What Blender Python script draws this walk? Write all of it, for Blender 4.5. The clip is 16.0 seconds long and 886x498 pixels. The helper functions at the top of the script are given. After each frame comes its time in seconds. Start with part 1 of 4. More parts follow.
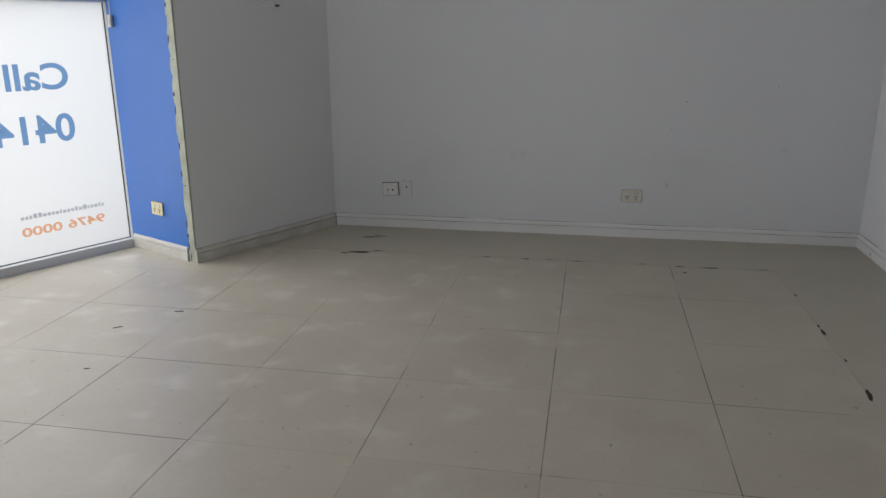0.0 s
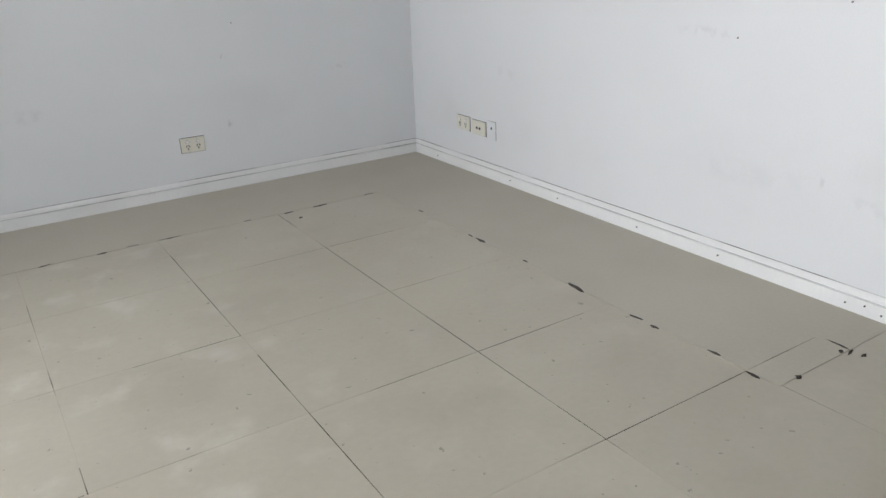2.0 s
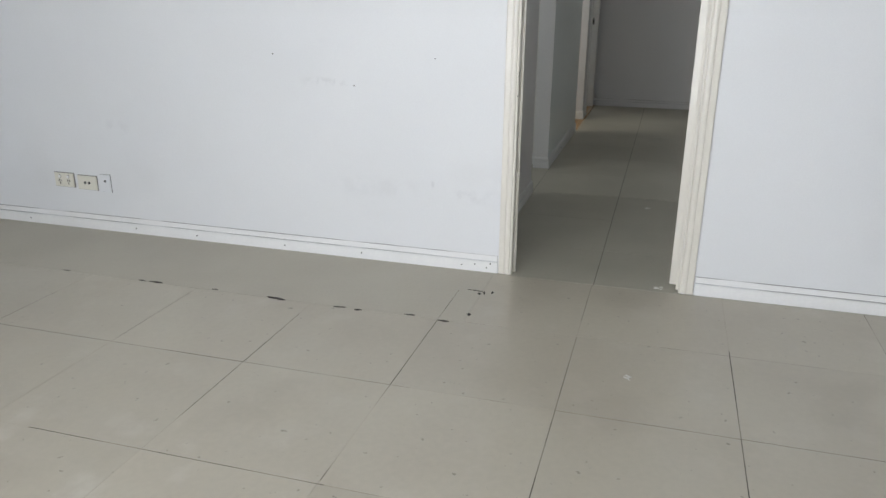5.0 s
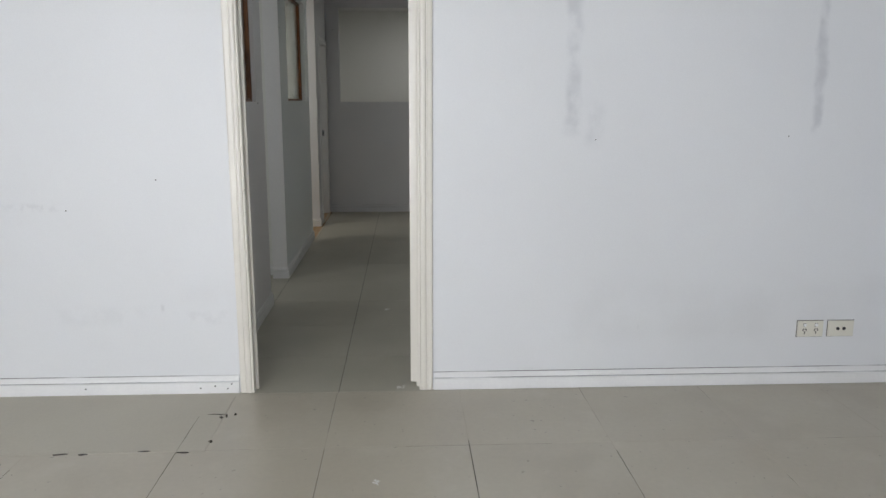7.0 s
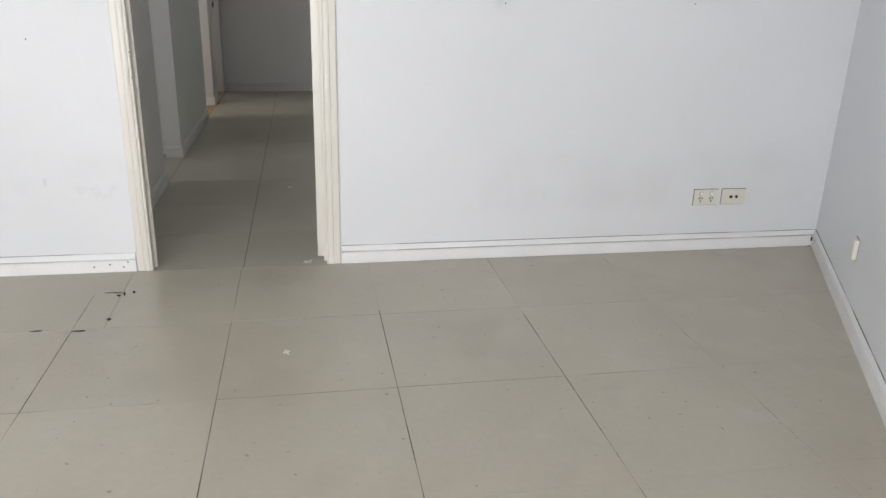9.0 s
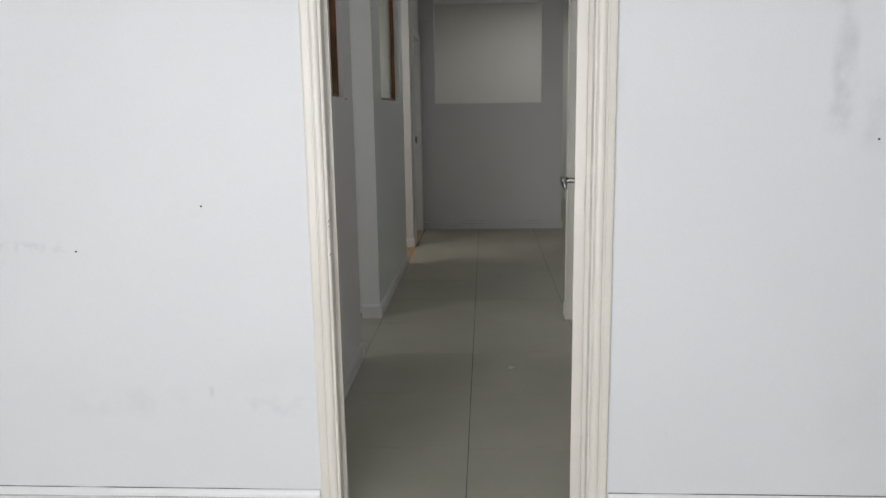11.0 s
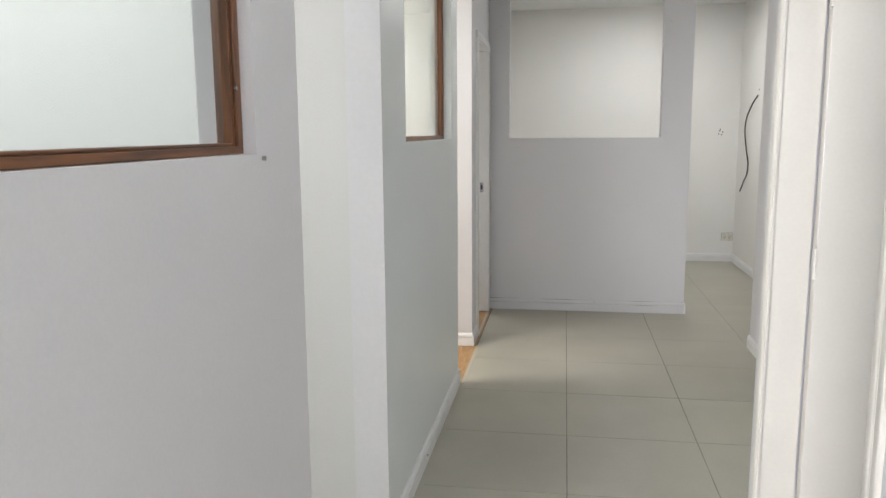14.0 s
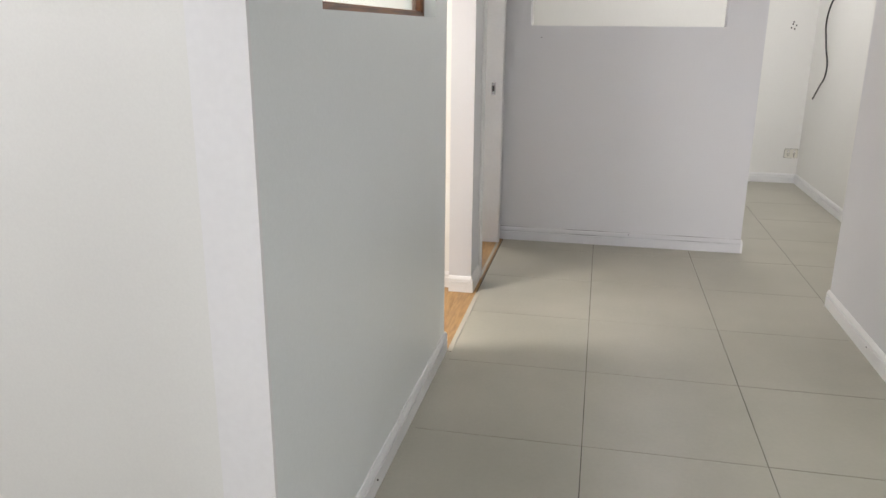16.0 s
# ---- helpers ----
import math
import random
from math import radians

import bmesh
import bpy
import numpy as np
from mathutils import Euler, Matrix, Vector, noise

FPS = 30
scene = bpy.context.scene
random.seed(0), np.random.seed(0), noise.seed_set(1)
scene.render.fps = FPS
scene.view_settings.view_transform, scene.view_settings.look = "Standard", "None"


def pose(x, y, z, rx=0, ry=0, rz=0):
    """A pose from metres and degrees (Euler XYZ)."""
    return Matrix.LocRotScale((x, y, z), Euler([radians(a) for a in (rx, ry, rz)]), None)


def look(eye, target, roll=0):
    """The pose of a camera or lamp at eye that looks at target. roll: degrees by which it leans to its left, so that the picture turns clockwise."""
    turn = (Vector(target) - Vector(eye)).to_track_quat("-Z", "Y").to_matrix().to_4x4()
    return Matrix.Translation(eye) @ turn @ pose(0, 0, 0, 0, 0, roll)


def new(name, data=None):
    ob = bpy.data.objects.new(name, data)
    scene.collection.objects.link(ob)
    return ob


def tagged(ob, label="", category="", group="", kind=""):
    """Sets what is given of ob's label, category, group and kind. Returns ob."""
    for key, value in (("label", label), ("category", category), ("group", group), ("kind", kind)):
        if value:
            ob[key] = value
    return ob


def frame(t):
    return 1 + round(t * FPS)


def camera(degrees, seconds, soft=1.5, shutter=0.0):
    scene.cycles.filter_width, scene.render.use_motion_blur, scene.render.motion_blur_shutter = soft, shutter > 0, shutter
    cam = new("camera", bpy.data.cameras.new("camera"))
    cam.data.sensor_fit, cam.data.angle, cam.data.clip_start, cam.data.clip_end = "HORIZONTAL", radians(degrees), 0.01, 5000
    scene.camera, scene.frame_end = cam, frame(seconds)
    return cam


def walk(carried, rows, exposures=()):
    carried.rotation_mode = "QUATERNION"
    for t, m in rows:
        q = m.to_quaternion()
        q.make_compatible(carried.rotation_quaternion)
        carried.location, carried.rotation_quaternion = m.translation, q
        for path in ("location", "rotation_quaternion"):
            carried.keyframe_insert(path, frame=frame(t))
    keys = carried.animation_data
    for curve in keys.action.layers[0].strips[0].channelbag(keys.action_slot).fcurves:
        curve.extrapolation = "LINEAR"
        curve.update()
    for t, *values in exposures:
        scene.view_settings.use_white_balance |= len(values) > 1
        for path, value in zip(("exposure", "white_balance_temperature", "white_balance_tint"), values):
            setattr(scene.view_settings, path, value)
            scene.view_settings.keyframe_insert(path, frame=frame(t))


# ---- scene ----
cam = camera(60.5, 16.0)
PATH = [
    (0, (0.133, 0.135, 1.364), (-0.232, 2.023, 0.814), -0.3),
    (0.5, (-0.085, 0.362, 1.341), (-0.115, 2.267, 0.735), -1.1),
    (1, (-0.327, 0.587, 1.324), (0.01, 2.446, 0.667), -1.6),
    (1.5, (-0.548, 0.8, 1.297), (0.131, 2.548, 0.599), -2.1),
    (2, (-0.638, 1.053, 1.266), (0.353, 2.625, 0.526), -2.3),
    (2.5, (-0.718, 1.245, 1.278), (0.523, 2.609, 0.504), -2.6),
    (3, (-0.886, 1.396, 1.326), (0.578, 2.508, 0.538), -2.6),
    (3.2, (-0.971, 1.414, 1.336), (0.558, 2.44, 0.555), -2.4),
    (5.3, (-1.69, 1.423, 1.384), (0.162, 1.878, 0.782), 0.7),
    (5.5, (-1.691, 1.414, 1.395), (0.186, 1.822, 0.84), 0.5),
    (6, (-1.687, 1.407, 1.418), (0.241, 1.675, 0.959), 0.3),
    (6.5, (-1.696, 1.382, 1.428), (0.261, 1.483, 1.031), 0.1),
    (7, (-1.693, 1.343, 1.418), (0.267, 1.246, 1.031), 0.1),
    (7.5, (-1.675, 1.313, 1.393), (0.252, 1.001, 0.958), 0.4),
    (8, (-1.676, 1.29, 1.365), (0.193, 0.803, 0.847), 0.8),
    (8.5, (-1.675, 1.291, 1.337), (0.147, 0.737, 0.726), 1.5),
    (9, (-1.647, 1.369, 1.32), (0.207, 1.021, 0.655), 1.5),
    (9.5, (-1.49, 1.484, 1.324), (0.409, 1.432, 0.696), 0.5),
    (10, (-1.215, 1.578, 1.366), (0.715, 1.689, 0.855), -0.3),
    (10.2, (-1.085, 1.584, 1.369), (0.86, 1.732, 0.927), -0.6),
    (12.3, (0.747, 1.673, 1.284), (2.716, 1.774, 0.943), -1.0),
    (12.5, (0.92, 1.683, 1.296), (2.886, 1.792, 0.946), -0.9),
    (13, (1.353, 1.719, 1.34), (3.316, 1.871, 0.987), -0.8),
    (13.5, (1.688, 1.741, 1.407), (3.648, 1.937, 1.064), -0.5),
    (14, (1.9, 1.711, 1.439), (3.851, 2.024, 1.134), -0.4),
    (14.5, (2.101, 1.704, 1.435), (4.041, 2.083, 1.133), -0.6),
    (15, (2.398, 1.726, 1.423), (4.341, 2.058, 1.084), -1.0),
    (15.5, (2.728, 1.707, 1.382), (4.662, 2.0, 0.965), -0.6),
    (16, (3.054, 1.69, 1.361), (4.936, 2.073, 0.804), 0.5),
]
walk(cam, [(t, look(eye, target, roll)) for t, eye, target, roll in PATH],
     [(0.0, -1.4, 6600, 11), (0.5, -0.8, 6750, 11), (1.0, -0.22, 6600, 9), (1.5, -0.23, 6550, 9), (2.0, -0.26, 6500, 9), (2.5, -0.24, 6500, 9), (3.0, -0.12, 6500, 9), (5.5, -0.35, 6400, 8), (7.0, -0.40, 6450, 9),
      (8.0, -0.12, 6600, 10), (9.0, -0.14, 6650, 10), (10.2, -0.3, 6550, 10), (12.5, -0.06, 6550, 7), (13.0, 0.75, 6200, 6), (13.5, 1.30, 6350, 9), (14.5, 1.36, 6450, 13), (15.5, 1.37, 6450, 13), (16.0, 1.52, 6500, 14)])
P_FRONT, P_FAR, P_TIMBER, P_OFFICE, P_SIDE_FILL, P_HALL_FILL = 244, 9.8, 25, 13.4, 5.1, 2.15
SP_S, SP_Z = 1.0, 0.305

# ---- world and large lights ----
world = bpy.data.worlds.new("world")
scene.world = world
world.use_nodes = True
wn = world.node_tree
sky = wn.nodes.new("ShaderNodeTexSky")
sky.sky_type = "NISHITA"
sky.sun_disc = False
sky.sun_elevation, sky.sun_rotation = radians(48), radians(150)
wn.links.new(sky.outputs[0], wn.nodes["Background"].inputs[0])
wn.nodes["Background"].inputs[1].default_value = 0.10

sun = bpy.data.lights.new("sun", "SUN")
sun.energy, sun.angle, sun.color = 1.2, radians(12), (1.0, 0.96, 0.9)
new("sun", sun).matrix_world = look((-20, -14, 26), (-6, 0, 0))

# The shopfront runs at a slant: S is the end of the wall beside it, D runs along it to the south, OUT leads to the street.
S = Vector((-2.202, 4.253, 0))
D = Vector((-0.440, -0.898, 0)).normalized()
OUT = Vector((D.y, -D.x, 0))
GLASS = 0.715                      # from the wall's inner face out to the glazing
FRONT = 3.20                       # length of the glazing
CEIL = 2.75
SHOP_X = 0.04                      # the shop's marks and plates
TX0, TY0, TW, TH = 0.643, 0.483, 0.612, 0.602   # the shop's tile joints and tile size


def front(d, out, z):
    """A place by the shopfront: metres along it from the wall's end, out to the street, and up."""
    return S + D * d + OUT * out + Vector((0, 0, z))


def area(name, at, target, w, h, power, color):
    lamp = bpy.data.lights.new(name, "AREA")
    lamp.shape, lamp.size, lamp.size_y, lamp.energy, lamp.color = "RECTANGLE", w, h, power, color
    ob = new(name, lamp)
    ob.matrix_world = look(at, target)
    return ob


area("shopfront_daylight", front(1.42, GLASS + 0.42, 1.42), front(1.42, GLASS - 1.0, 1.24), 3.3, 2.9, P_FRONT, (0.965, 0.97, 1.0))

# ---- materials ----


def material(name, color, rough=0.6, metal=0.0, vary=0.06, scale=3.0, fine=60.0, bump=0.02, second=None, spec=0.5):
    m = bpy.data.materials.new(name)
    m.use_nodes = True
    nt = m.node_tree
    b = nt.nodes["Principled BSDF"]
    b.inputs["Roughness"].default_value, b.inputs["Metallic"].default_value = rough, metal
    b.inputs["Specular IOR Level"].default_value = spec
    geo = nt.nodes.new("ShaderNodeNewGeometry")
    big = nt.nodes.new("ShaderNodeTexNoise")
    big.inputs["Scale"].default_value, big.inputs["Detail"].default_value = scale, 6
    small = nt.nodes.new("ShaderNodeTexNoise")
    small.inputs["Scale"].default_value, small.inputs["Detail"].default_value = fine, 4
    for n in (big, small):
        nt.links.new(geo.outputs["Position"], n.inputs["Vector"])
    ramp = nt.nodes.new("ShaderNodeMapRange")
    ramp.inputs[1].default_value, ramp.inputs[2].default_value = 0.36, 0.66
    nt.links.new(big.outputs["Fac"], ramp.inputs[0])
    mix = nt.nodes.new("ShaderNodeMix")
    mix.data_type = "RGBA"
    mix.inputs["A"].default_value = (*color, 1)
    mix.inputs["B"].default_value = (*(second or [c * (1 - vary) for c in color]), 1)
    nt.links.new(ramp.outputs[0], mix.inputs["Factor"])
    grain = nt.nodes.new("ShaderNodeMix")
    grain.data_type, grain.blend_type = "RGBA", "MULTIPLY"
    gr = nt.nodes.new("ShaderNodeMapRange")
    gr.inputs[1].default_value, gr.inputs[2].default_value = 0.3, 0.7
    gr.inputs[3].default_value, gr.inputs[4].default_value = 1 - vary, 1.0
    nt.links.new(small.outputs["Fac"], gr.inputs[0])
    grain.inputs["Factor"].default_value = 1
    nt.links.new(mix.outputs["Result"], grain.inputs["A"])
    nt.links.new(gr.outputs[0], grain.inputs["B"])
    nt.links.new(grain.outputs["Result"], b.inputs["Base Color"])
    if bump:
        bp = nt.nodes.new("ShaderNodeBump")
        bp.inputs["Strength"].default_value, bp.inputs["Distance"].default_value = bump * 10, 0.002
        nt.links.new(small.outputs["Fac"], bp.inputs["Height"])
        nt.links.new(bp.outputs[0], b.inputs["Normal"])
    m["tint"] = 0
    return m


def tint_node(m, build):
    """Lay one more colour over a material: build(nt, position socket) returns a mask socket and a colour."""
    nt = m.node_tree
    b = nt.nodes["Principled BSDF"]
    src = b.inputs["Base Color"].links[0].from_socket
    geo = next(n for n in nt.nodes if n.type == "NEW_GEOMETRY")
    mask, color = build(nt, geo.outputs["Position"])
    mix = nt.nodes.new("ShaderNodeMix")
    mix.data_type = "RGBA"
    mix.inputs["B"].default_value = (*color, 1)
    nt.links.new(mask, mix.inputs["Factor"])
    nt.links.new(src, mix.inputs["A"])
    nt.links.new(mix.outputs["Result"], b.inputs["Base Color"])


def math_node(nt, op, a, b=None):
    n = nt.nodes.new("ShaderNodeMath")
    n.operation = op
    n.use_clamp = op == "MULTIPLY"
    for i, v in enumerate((a, b)):
        if v is None:
            continue
        if isinstance(v, (int, float)):
            n.inputs[i].default_value = v
        else:
            nt.links.new(v, n.inputs[i])
    return n.outputs[0]


def ramp_node(nt, value, lo, hi, a=0.0, b=1.0):
    n = nt.nodes.new("ShaderNodeMapRange")
    n.interpolation_type = "SMOOTHSTEP"
    for i, v in enumerate((lo, hi, a, b)):
        n.inputs[i + 1].default_value = v
    nt.links.new(value, n.inputs[0])
    return n.outputs[0]


def noise_node(nt, pos, scale, detail=5):
    n = nt.nodes.new("ShaderNodeTexNoise")
    n.inputs["Scale"].default_value, n.inputs["Detail"].default_value = scale, detail
    nt.links.new(pos, n.inputs["Vector"])
    return n.outputs["Fac"]


def smear(y, z0, z1, wide, strong):
    """A dirty vertical run on the east wall, at y, from z0 up to z1."""
    def build(nt, pos):
        sep = nt.nodes.new("ShaderNodeSeparateXYZ")
        nt.links.new(pos, sep.inputs[0])
        wob = math_node(nt, "MULTIPLY_ADD", noise_node(nt, pos, 5.0), 0.12)
        wob.node.inputs[2].default_value = -0.06 - y
        off = math_node(nt, "ABSOLUTE", math_node(nt, "ADD", sep.outputs["Y"], wob))
        side = ramp_node(nt, off, wide, wide * 0.2)
        up = math_node(nt, "MULTIPLY", ramp_node(nt, sep.outputs["Z"], z0 - 0.05, z0 + 0.04), ramp_node(nt, sep.outputs["Z"], z1 + 0.1, z1))
        patch = ramp_node(nt, noise_node(nt, pos, 9.0, 8), 0.30, 0.66)
        m = math_node(nt, "MULTIPLY", math_node(nt, "MULTIPLY", side, up), math_node(nt, "MULTIPLY", patch, strong))
        return m, (0.30, 0.31, 0.35)
    return build


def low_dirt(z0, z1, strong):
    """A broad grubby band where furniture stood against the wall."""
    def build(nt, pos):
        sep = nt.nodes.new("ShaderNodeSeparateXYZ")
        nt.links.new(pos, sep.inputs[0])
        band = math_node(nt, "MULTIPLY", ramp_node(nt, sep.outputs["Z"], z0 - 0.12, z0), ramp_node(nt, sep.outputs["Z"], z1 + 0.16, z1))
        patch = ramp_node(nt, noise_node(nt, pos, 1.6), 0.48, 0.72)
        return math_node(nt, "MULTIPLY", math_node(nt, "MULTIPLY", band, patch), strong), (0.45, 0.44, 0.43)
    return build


def scuff(axis, u, z, wide, high, strong, color=(0.36, 0.36, 0.38)):
    """A grey rub mark on a wall: u runs along the wall (x or y)."""
    def build(nt, pos):
        sep = nt.nodes.new("ShaderNodeSeparateXYZ")
        nt.links.new(pos, sep.inputs[0])
        a = ramp_node(nt, math_node(nt, "ABSOLUTE", math_node(nt, "ADD", sep.outputs[axis], -u)), wide, wide * 0.3)
        b = ramp_node(nt, math_node(nt, "ABSOLUTE", math_node(nt, "ADD", sep.outputs["Z"], -z)), high, high * 0.2)
        patch = ramp_node(nt, noise_node(nt, pos, 0.9 / high, 6), 0.42, 0.66)
        return math_node(nt, "MULTIPLY", math_node(nt, "MULTIPLY", a, b), math_node(nt, "MULTIPLY", patch, strong)), color
    return build


WALL = material("wall_paint", (0.725, 0.738, 0.757), 0.55, vary=0.03, scale=1.1, fine=180, bump=0.012)
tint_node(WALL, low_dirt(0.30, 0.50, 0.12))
WALL_EAST = material("wall_paint_marked", (0.728, 0.736, 0.752), 0.5, vary=0.03, scale=1.1, fine=180, bump=0.012)
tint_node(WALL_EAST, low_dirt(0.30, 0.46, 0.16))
for u, z, w, h, k in ((2.30, 0.385, 0.17, 0.05, 0.13), (2.51, 0.432, 0.012, 0.03, 0.22), (3.07, 0.92, 0.17, 0.028, 0.18), (2.80, 0.40, 0.30, 0.07, 0.09), (0.195, 0.30, 0.006, 0.035, 0.35), (4.35, 0.62, 0.10, 0.05, 0.14)):
    tint_node(WALL_EAST, scuff("Y", u, z, w, h, k))
WALL_NORTH = material("wall_paint_scuffed", (0.725, 0.738, 0.757), 0.55, vary=0.03, scale=1.1, fine=180, bump=0.012)
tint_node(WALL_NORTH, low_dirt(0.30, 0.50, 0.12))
for u, z, w, h, k in ((0.665, 0.747, 0.022, 0.014, 0.5), (0.662, 0.374, 0.022, 0.030, 0.5), (1.37, 0.62, 0.09, 0.025, 0.2), (-0.35, 0.55, 0.12, 0.05, 0.15)):
    tint_node(WALL_NORTH, scuff("X", u, z, w, h, k))
tint_node(WALL_EAST, smear(0.56, 1.27, 2.0, 0.05, 0.32))
tint_node(WALL_EAST, smear(-0.60, 1.27, 2.1, 0.035, 0.36))
tint_node(WALL_EAST, smear(0.46, 1.22, 1.34, 0.08, 0.22))
GRIMY = material("grimy_white_paint", (0.66, 0.65, 0.61), 0.5, vary=0.08, scale=5, fine=60, bump=0.01, second=(0.54, 0.52, 0.47))
# Paler than HALL; the lift also stands in for light the near wall lacks.
HALL_NEAR = material("hall_near_lifted_paint", (0.835, 0.815, 0.822), 0.5, vary=0.03, scale=1.3, fine=160, bump=0.012)
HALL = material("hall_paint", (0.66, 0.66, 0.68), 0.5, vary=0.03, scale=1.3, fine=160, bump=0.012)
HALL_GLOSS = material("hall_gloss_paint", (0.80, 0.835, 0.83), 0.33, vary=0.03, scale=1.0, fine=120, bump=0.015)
CREAM = material("cream_room_paint", (0.79, 0.785, 0.755), 0.5, vary=0.03, scale=1.2, fine=150, bump=0.012)
OFFICE = material("office_paint", (0.565, 0.625, 0.69), 0.5, vary=0.03, scale=1.2, fine=150, bump=0.012)
CEILING = material("ceiling_paint", (0.8, 0.8, 0.79), 0.7, vary=0.02, scale=1.0)
TRIM = material("white_trim_paint", (0.80, 0.80, 0.80), 0.32, vary=0.04, scale=6, fine=90, bump=0.004)
CREAMTRIM = material("cream_gloss_trim", (0.725, 0.692, 0.628), 0.28, vary=0.03, scale=5, fine=90, bump=0.004)
BLUE = material("blue_paint", (0.032, 0.165, 0.565), 0.45, vary=0.10, scale=2.0, fine=90, bump=0.02)
GREEN = material("bare_green_board", (0.48, 0.51, 0.40), 0.8, vary=0.25, scale=14, fine=120, bump=0.05)
DARK = material("dark_grime", (0.035, 0.032, 0.03), 0.8, vary=0.3, scale=30)
BLACK = material("black_plastic", (0.02, 0.02, 0.022), 0.4)
PLASTIC = material("white_plastic", (0.69, 0.67, 0.59), 0.35, vary=0.03, bump=0)
IVORY = material("aged_ivory_plastic", (0.70, 0.63, 0.38), 0.4, vary=0.05, bump=0)
METAL = material("chrome", (0.46, 0.46, 0.46), 0.16, 1.0, vary=0.05, bump=0)
BRASS = material("brass", (0.38, 0.28, 0.10), 0.3, 1.0, vary=0.1, bump=0)
ALU = material("powder_coated_aluminium", (0.62, 0.64, 0.66), 0.4, 0.2, vary=0.05, bump=0.01)
CONCRETE = material("street_paving", (0.40, 0.39, 0.37), 0.85, vary=0.2, scale=2, bump=0.05)
RUBBER = material("black_gasket", (0.02, 0.02, 0.02), 0.7, bump=0)


def wood(name, color, dark, along):
    m = bpy.data.materials.new(name)
    m.use_nodes = True
    nt = m.node_tree
    b = nt.nodes["Principled BSDF"]
    b.inputs["Roughness"].default_value = 0.38
    geo, info = nt.nodes.new("ShaderNodeNewGeometry"), nt.nodes.new("ShaderNodeObjectInfo")
    mp = nt.nodes.new("ShaderNodeMapping")
    mp.inputs["Scale"].default_value = along
    add = nt.nodes.new("ShaderNodeVectorMath")
    add.operation = "ADD"
    nt.links.new(geo.outputs["Position"], add.inputs[0])
    nt.links.new(info.outputs["Random"], add.inputs[1])
    nt.links.new(add.outputs[0], mp.inputs["Vector"])
    f = noise_node(nt, mp.outputs[0], 9.0, 8)
    mix = nt.nodes.new("ShaderNodeMix")
    mix.data_type = "RGBA"
    mix.inputs["A"].default_value, mix.inputs["B"].default_value = (*color, 1), (*dark, 1)
    nt.links.new(ramp_node(nt, f, 0.35, 0.68), mix.inputs["Factor"])
    nt.links.new(mix.outputs["Result"], b.inputs["Base Color"])
    bp = nt.nodes.new("ShaderNodeBump")
    bp.inputs["Strength"].default_value, bp.inputs["Distance"].default_value = 0.2, 0.002
    nt.links.new(f, bp.inputs["Height"])
    nt.links.new(bp.outputs[0], b.inputs["Normal"])
    return m


CEDAR_X = wood("cedar_along", (0.235, 0.092, 0.032), (0.095, 0.036, 0.015), (0.6, 8, 8))
CEDAR_Z = wood("cedar_upright", (0.235, 0.092, 0.032), (0.095, 0.036, 0.015), (8, 8, 0.6))
OAKFLOOR = wood("oak_boards", (0.42, 0.245, 0.090), (0.29, 0.155, 0.052), (1.0, 9, 9))


def tile_material():
    """Pale stone-look porcelain with dusty scuffs and a faint difference from tile to tile."""
    m = material("porcelain_tile", (0.476, 0.441, 0.362), 0.42, vary=0.05, scale=1.4, fine=40, bump=0.006, second=(0.440, 0.400, 0.326))
    nt = m.node_tree
    b = nt.nodes["Principled BSDF"]

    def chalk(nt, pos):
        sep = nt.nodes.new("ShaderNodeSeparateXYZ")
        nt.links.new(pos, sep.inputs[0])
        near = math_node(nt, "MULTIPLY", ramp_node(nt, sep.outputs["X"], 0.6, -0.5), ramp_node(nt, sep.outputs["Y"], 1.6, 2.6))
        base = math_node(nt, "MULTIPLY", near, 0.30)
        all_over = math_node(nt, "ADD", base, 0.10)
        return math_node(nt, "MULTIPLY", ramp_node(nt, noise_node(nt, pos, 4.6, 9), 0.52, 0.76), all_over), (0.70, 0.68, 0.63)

    def each(nt, pos):
        info = nt.nodes.new("ShaderNodeObjectInfo")
        return math_node(nt, "MULTIPLY", info.outputs["Random"], 0.16), (0.33, 0.30, 0.25)

    def specks(nt, pos):
        return math_node(nt, "MULTIPLY", ramp_node(nt, noise_node(nt, pos, 34, 3), 0.685, 0.74), 0.6), (0.15, 0.135, 0.115)

    def stains(nt, pos):
        return math_node(nt, "MULTIPLY", ramp_node(nt, noise_node(nt, pos, 2.1, 9), 0.50, 0.70), 0.32), (0.335, 0.295, 0.235)

    tint_node(m, each)
    tint_node(m, stains)
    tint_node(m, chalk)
    tint_node(m, specks)
    pos = next(n for n in nt.nodes if n.type == "NEW_GEOMETRY").outputs["Position"]
    nt.links.new(ramp_node(nt, noise_node(nt, pos, 3.2, 6), 0.3, 0.7, 0.285, 0.38), b.inputs["Roughness"])
    return m


TILE = tile_material()
HALLTILE = material("hall_porcelain_tile", (0.415, 0.397, 0.33), 0.36, vary=0.04, scale=2.2, fine=60, bump=0.005, second=(0.37, 0.355, 0.292))
SCREED = material("patched_floor_strip", (0.458, 0.428, 0.354), 0.45, vary=0.05, scale=2.0, fine=70, bump=0.008, second=(0.430, 0.398, 0.328))


def grout_material(name, pale, dark, lo, hi):
    m = material(name, dark, 0.9, vary=0.1, bump=0.02)

    def clean(nt, pos):
        return ramp_node(nt, noise_node(nt, pos, 2.6, 5), lo, hi), pale
    tint_node(m, clean)
    return m


